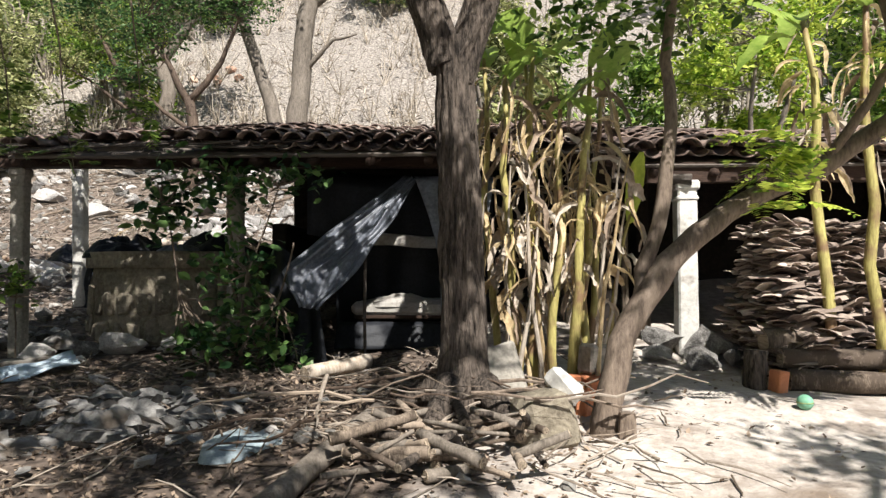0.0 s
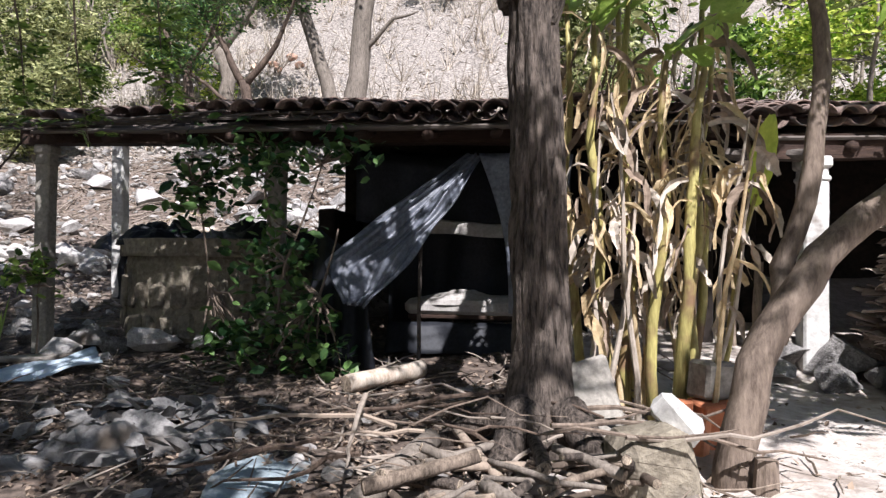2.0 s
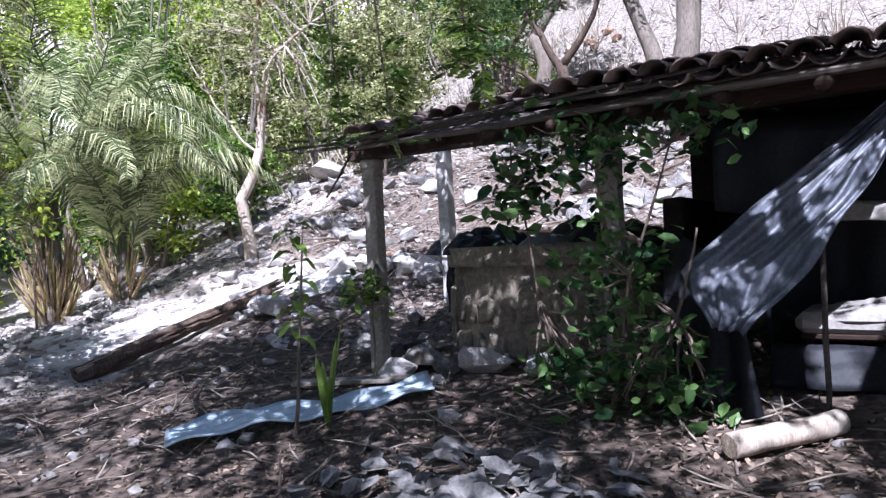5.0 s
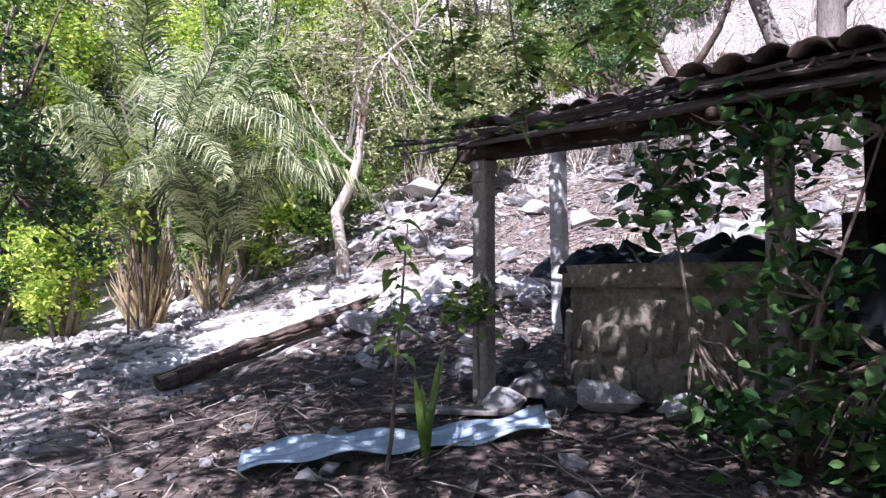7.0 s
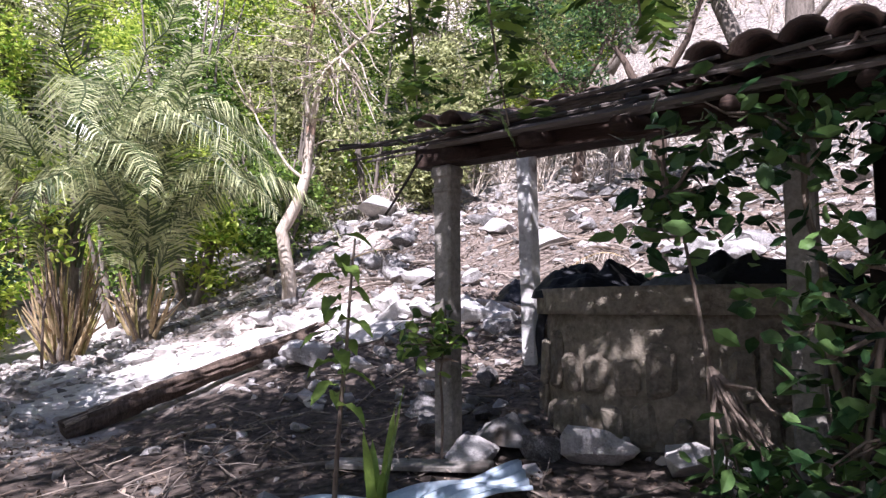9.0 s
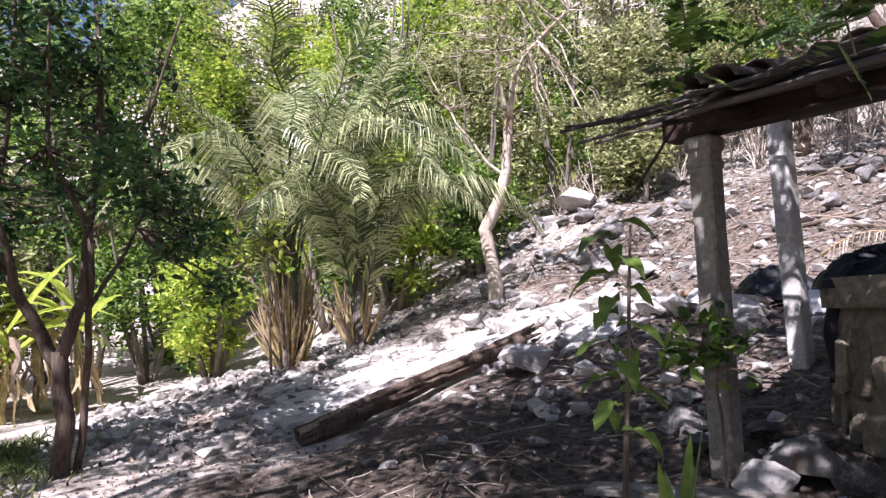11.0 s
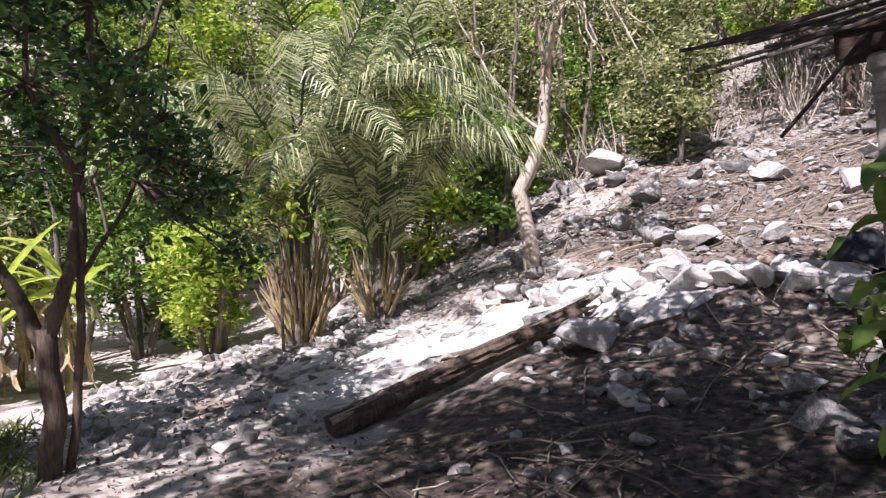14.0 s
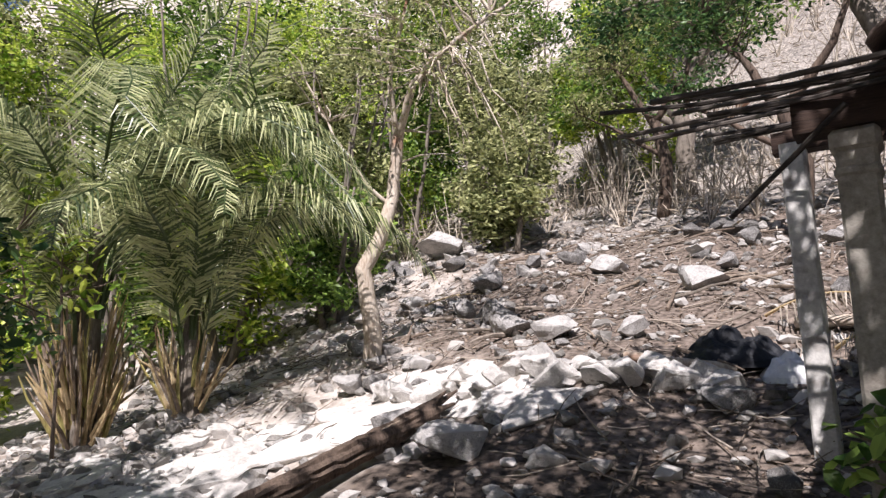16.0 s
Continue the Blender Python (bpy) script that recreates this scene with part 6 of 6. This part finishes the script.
tagged(part("brick", box(-0.05, 0.05, -0.07, 0.07, 0, 0.19, 0.01, 0.006, 2), M_TERRA, at=pose(5.08, 7.95, z8 - 0.02, 4, 6, 20)), "upright reddish brick beside the logs", "brick")
b2 = thing("ball", 5.02, 7.35, gz(5.02, 7.35) + 0.05, "small dusty green ball on the path", "ball")
bm = bmesh.new()
bmesh.ops.create_uvsphere(bm, u_segments=20, v_segments=12, radius=0.06)
part("shell", bm, material("green_rubber", (0.1, 0.26, 0.16), (0.2, 0.42, 0.28), 6, 30, 0.6, 0.1), b2, smooth=True)
bm = bmesh.new()
bmesh.ops.create_cone(bm, segments=20, radius1=0.0605, radius2=0.0605, depth=0.008, cap_ends=True)
part("seam", bm, M_GRASS, b2, smooth=True)

log((1.35, 5.5, gz(1.35, 5.5) + 0.07), (1.8, 6.95, gz(1.8, 6.95) + 0.09), 0.075, 0.065, M_BARKGREY, "grey log lying on the dry ground", 6)
log((0.95, 8.25, gz(0.95, 8.25) + 0.1), (1.45, 8.85, gz(1.45, 8.85) + 0.1), 0.075, 0.07, M_BARKPALE, "short pale log before the tent", 7)
r = random.Random(41)
for k in range(46):
    x, y = r.uniform(1.75, 2.95), r.uniform(5.75, 6.75)
    a = r.uniform(0, 6.3)
    q = r.uniform(0.18, 0.6)
    z0 = gz(x, y) + r.uniform(0.02, 0.2)
    rad = r.choice((0.014, 0.02, 0.028, 0.038, 0.018))
    log((x - q / 2 * math.cos(a), y - q / 2 * math.sin(a), z0), (x + q / 2 * math.cos(a), y + q / 2 * math.sin(a), z0 + r.uniform(-0.02, 0.14)), rad, rad * 0.85, r.choice((M_LOG, M_BARKGREY, M_LOG, M_BARK)),
        "short split firewood piece in the heap by the tree", 50 + k, "firewood", "firewood heap")
for k in range(34):
    x, y = r.uniform(1.3, 2.9), r.uniform(6.2, 7.2)
    a = r.choice((r.uniform(-0.5, 0.5), r.uniform(2.6, 3.6), r.uniform(0, 6.3)))
    q = r.uniform(0.6, 1.7)
    z0 = gz(x, y) + r.uniform(0.05, 0.4)
    x2, y2 = x + q * math.cos(a) * 0.9, y + q * math.sin(a) * 0.45
    rad = r.uniform(0.004, 0.016)
    tagged(part("branch", tube(bend((x, y, z0), (x2, y2, gz(x2, y2) + r.uniform(0.02, 0.4)), 6, 0.3, k), [rad, rad, rad * 0.9, rad * 0.8, rad * 0.7, rad * 0.5, rad * 0.3], 6, 0.1, k), r.choice((M_TWIG, M_BARKDARK, M_BARKBROWN, M_BARKBROWN, M_LOG))),
           "dry bare branch lying across the brushwood", "branch", "brushwood")

# concrete block, slab, stone, orange bricks
bzz = gz(3.0, 6.55)
tagged(part("concrete_block", box(-0.18, 0.18, -0.14, 0.14, -0.04, 0.33, 0.05, 0.05, 3), M_ADOBE, at=pose(2.98, 6.58, bzz, 3, -6, 12)), "rough weathered concrete block at the tree's foot", "concrete block")
tagged(part("stone_slab", box(-0.16, 0.16, -0.035, 0.035, -0.05, 0.56, 0.02, 0.03, 4), M_CONCRETE, at=pose(2.78, 6.98, gz(2.78, 6.98), -18, -14, 10)), "grey stone slab leaning among the stems", "stone slab")
tagged(part("pale_stone", box(-0.14, 0.14, -0.08, 0.08, 0, 0.15, 0.03, 0.03, 5), M_LIME, at=pose(3.06, 6.7, bzz + 0.3, 8, 35, -20)), "pale broken stone resting on the concrete block", "stone")
for k, (x, y, w, h) in enumerate(((3.46, 7.35, 0.24, 0.26), (3.22, 7.3, 0.12, 0.25), (3.3, 7.12, 0.1, 0.2))):
    tagged(part("terracotta_block", box(-w / 2, w / 2, -w / 2, w / 2, -0.03, h, 0.012, 0.008, k), M_TERRA, at=pose(x, y, gz(x, y), 2, -4 + 6 * k, 14 + 20 * k)), "orange fired-clay block standing by the banana stems", "clay block", "clay blocks")
tagged(part("cement_block", box(-0.13, 0.13, -0.1, 0.1, 0, 0.22, 0.02, 0.012, 6), M_CONCRETE, at=pose(3.46, 7.42, gz(3.46, 7.38) + 0.26, 0, 3, 25)), "pale cement block stacked on an orange clay block", "block")

# tin sheet
def tin(u, v):
    a, b = Vector((-3.0, 7.36, gz(-3.0, 7.36) + 0.03)), Vector((-1.66, 9.05, gz(-1.66, 9.05) + 0.06))
    d = (b - a)
    n = Vector((-d.y, d.x, 0)).normalized()
    p = a + d * u + n * ((v - 0.5) * (0.3 - 0.06 * u))
    return p + Vector((0, 0, 0.018 * math.sin(v * 25) + 0.09 * v + 0.03 * math.sin(u * 7) + 0.02 * math.sin(u * 23 + v * 4)))


sheet("tin_sheet", tin, 50, 24, M_TIN, "bent corrugated tin sheet lying on the ground, sky reflection in its bluish colour", "tin sheet", 0.004)
tagged(part("plank", box(-0.6, 0.55, -0.1, 0.1, 0, 0.04, 0.008, 0.006, 8), M_CONCRETE, at=pose(-2.55, 9.05, gz(-2.55, 9.05) + 0.02, 0, -2, 22)), "short grey board at the foot of the post", "board")

# grey cloth heaps and blue cloth
for k, (x, y, rx, ry, rz, mat, lab) in enumerate(((-0.25, 7.2, 0.55, 0.34, 0.26, M_CLOTH, "heap of faded grey cloth caked with dirt"), (-0.8, 6.75, 0.4, 0.26, 0.13, M_CLOTH, "crumpled grey cloth lying on the dirt"),
                                                  (0.25, 7.5, 0.34, 0.24, 0.12, M_CLOTH, "crumpled grey rag lying on the dirt"), (0.95, 6.75, 0.5, 0.3, 0.06, M_BLUECLOTH, "faded blue cloth flattened into the dirt"),
                                                  (-0.1, 8.0, 0.3, 0.2, 0.1, M_CLOTH, "dirty rag among dead leaves"))):
    crumple(x, y, gz(x, y) - 0.01, rx, ry, rz, 10 + k, mat, "rag", lab, "cloth", turn=25 * k)
crumple(-3.55, 12.95, gz(-3.55, 12.95), 0.24, 0.2, 0.32, 21, M_WHITE, "sack", "white plastic sack lying by the posts", "sack", rough=0.2)
crumple(-2.25, 9.75, gz(-2.25, 9.75) + 0.1, 0.24, 0.2, 0.2, 22, M_CLOTH, "sack", "dusty grey sack by the post", "sack", rough=0.3)


# dead trunk on the slope
def dead_log():
    a, b = Vector((-6.8, 8.62, gz(-6.8, 8.62) + 0.04)), Vector((-6.3, 11.45, gz(-6.3, 11.45) + 0.13))
    e, m = rooted("dead_log", tuple(a), "split weathered dead trunk lying on the slope", "dead log")
    mid = a.lerp(b, 0.5) + Vector((0.05, 0, 0.05))
    part("trunk", ridged([a, mid, a.lerp(b, 0.8) + Vector((0, 0, 0.03)), a.lerp(b, 0.97) + Vector((0, 0, 0.04))], 0.1, 0.085, 26, 5, 0.04, 0.08), M_BARKDARK, e, "dark wood of the trunk", at=m)
    d = (b - a).normalized()
    s = d.cross(Vector((0, 0, 1))).normalized()
    # pale split wood along the top, also colouring in the sunlit streaks
    for k, (o, h, u0, u1, r0) in enumerate(((-0.05, 0.085, 0.03, 0.66, 0.036), (0.0, 0.1, 0.08, 0.82, 0.04), (0.055, 0.085, 0.0, 0.58, 0.038), (-0.09, 0.045, 0.1, 0.52, 0.03), (0.09, 0.04, 0.2, 0.7, 0.03), (0.03, 0.1, 0.45, 0.9, 0.032))):
        p, q = a.lerp(b, u0) + s * o + Vector((0, 0, h)), a.lerp(b, u1) + s * o * 0.7 + Vector((0, 0, h))
        part("splinter", ridged(bend(p, q, 5, 0.02, k), r0, r0 * 0.4, 12, k, 0.014, 0.1), M_WOODCUT, e, "pale split splinter with a sunlit streak in its colour", at=m)
    for k, (o, h, u) in enumerate(((-0.05, 0.1, 1.1), (0.03, 0.02, 1.06), (0.0, 0.16, 1.03))):
        part("broken_tip", ridged(bend(a.lerp(b, 0.88) + Vector((0, 0, 0.05)), a.lerp(b, u) + s * o + Vector((0, 0, h)), 5, 0.03, 9 + k), 0.06, 0.012, 12, k, 0.014, 0.08), M_BARKDARK, e, at=m)


dead_log()

# things on the slope behind the posts
crumple(-4.05, 13.15, gz(-4.05, 13.15) - 0.02, 0.5, 0.35, 0.42, 31, M_TARP, "plastic_sheet", "dark heap of crumpled plastic on the slope", "plastic sheet")
log((-4.9, 12.55, gz(-4.9, 12.55) + 0.1), (-3.95, 12.8, gz(-3.95, 12.8) + 0.08), 0.05, 0.045, M_BARKPALE, "pale dead branch lying along the stone row", 61, "branch")
log((-3.6, 13.9, gz(-3.6, 13.9) + 0.08), (-2.2, 13.7, gz(-2.2, 13.7) + 0.08), 0.06, 0.05, M_BARKPALE, "pale dead branch lying on the slope", 62, "branch")
for k, (x, y, w) in enumerate(((-3.9, 14.0, -0.5), (-3.2, 13.3, -0.9), (-9.2, 15.0, 0.6))):
    e, m = rooted("palm_frond", (x, y, gz(x, y)), "dead grey palm frond lying on the slope", "palm frond", "fallen fronds")
    rib, mesh = frond((x, y, gz(x, y) + 0.12), (math.cos(w), math.sin(w)), 1.7, 0.22, 300 + k, 26, 0.34)
    tagged(part("leaflets", mesh, M_DRYBRUSH, e, at=m), kind="stuff")
    part("rib", tube(rib, [0.02 - 0.0012 * i for i in range(13)], 5, 0, 1), M_STRAW, e, at=m)
r = random.Random(77)
for k in range(26):
    x, y = r.uniform(-5.0, -2.9), r.uniform(8.2, 11.6)
    a, q = r.uniform(0, 6.3), r.uniform(0.3, 0.9)
    x2, y2 = x + q * math.cos(a), y + q * math.sin(a)
    rad = r.uniform(0.006, 0.016)
    tagged(part("stick", tube(bend((x, y, gz(x, y) + 0.02), (x2, y2, gz(x2, y2) + r.uniform(0.02, 0.1)), 4, 0.14, k), [rad, rad, rad * 0.8, rad * 0.7, rad * 0.4], 5, 0.1, k), r.choice((M_TWIG, M_LOG, M_BARKGREY))), "thin dry stick lying on the bare soil", "stick", "sticks on the soil")
for k in range(85):
    x, y = r.uniform(-9.5, -1), r.uniform(13, 19)
    a, q = r.uniform(0, 6.3), r.uniform(0.5, 1.5)
    x2, y2 = x + q * math.cos(a), y + q * math.sin(a) * 0.6
    rad = r.uniform(0.012, 0.035)
    tagged(part("dead_branch", tube(bend((x, y, gz(x, y) + 0.03), (x2, y2, gz(x2, y2) + r.uniform(0.04, 0.2)), 5, 0.14, k), [rad, rad, rad * 0.9, rad * 0.8, rad * 0.6, rad * 0.3], 6, 0.1, k), r.choice((M_TWIG, M_LOG, M_BARKGREY, M_BARKBROWN))), "dead branch lying on the stony slope", "branch", "dead branches")
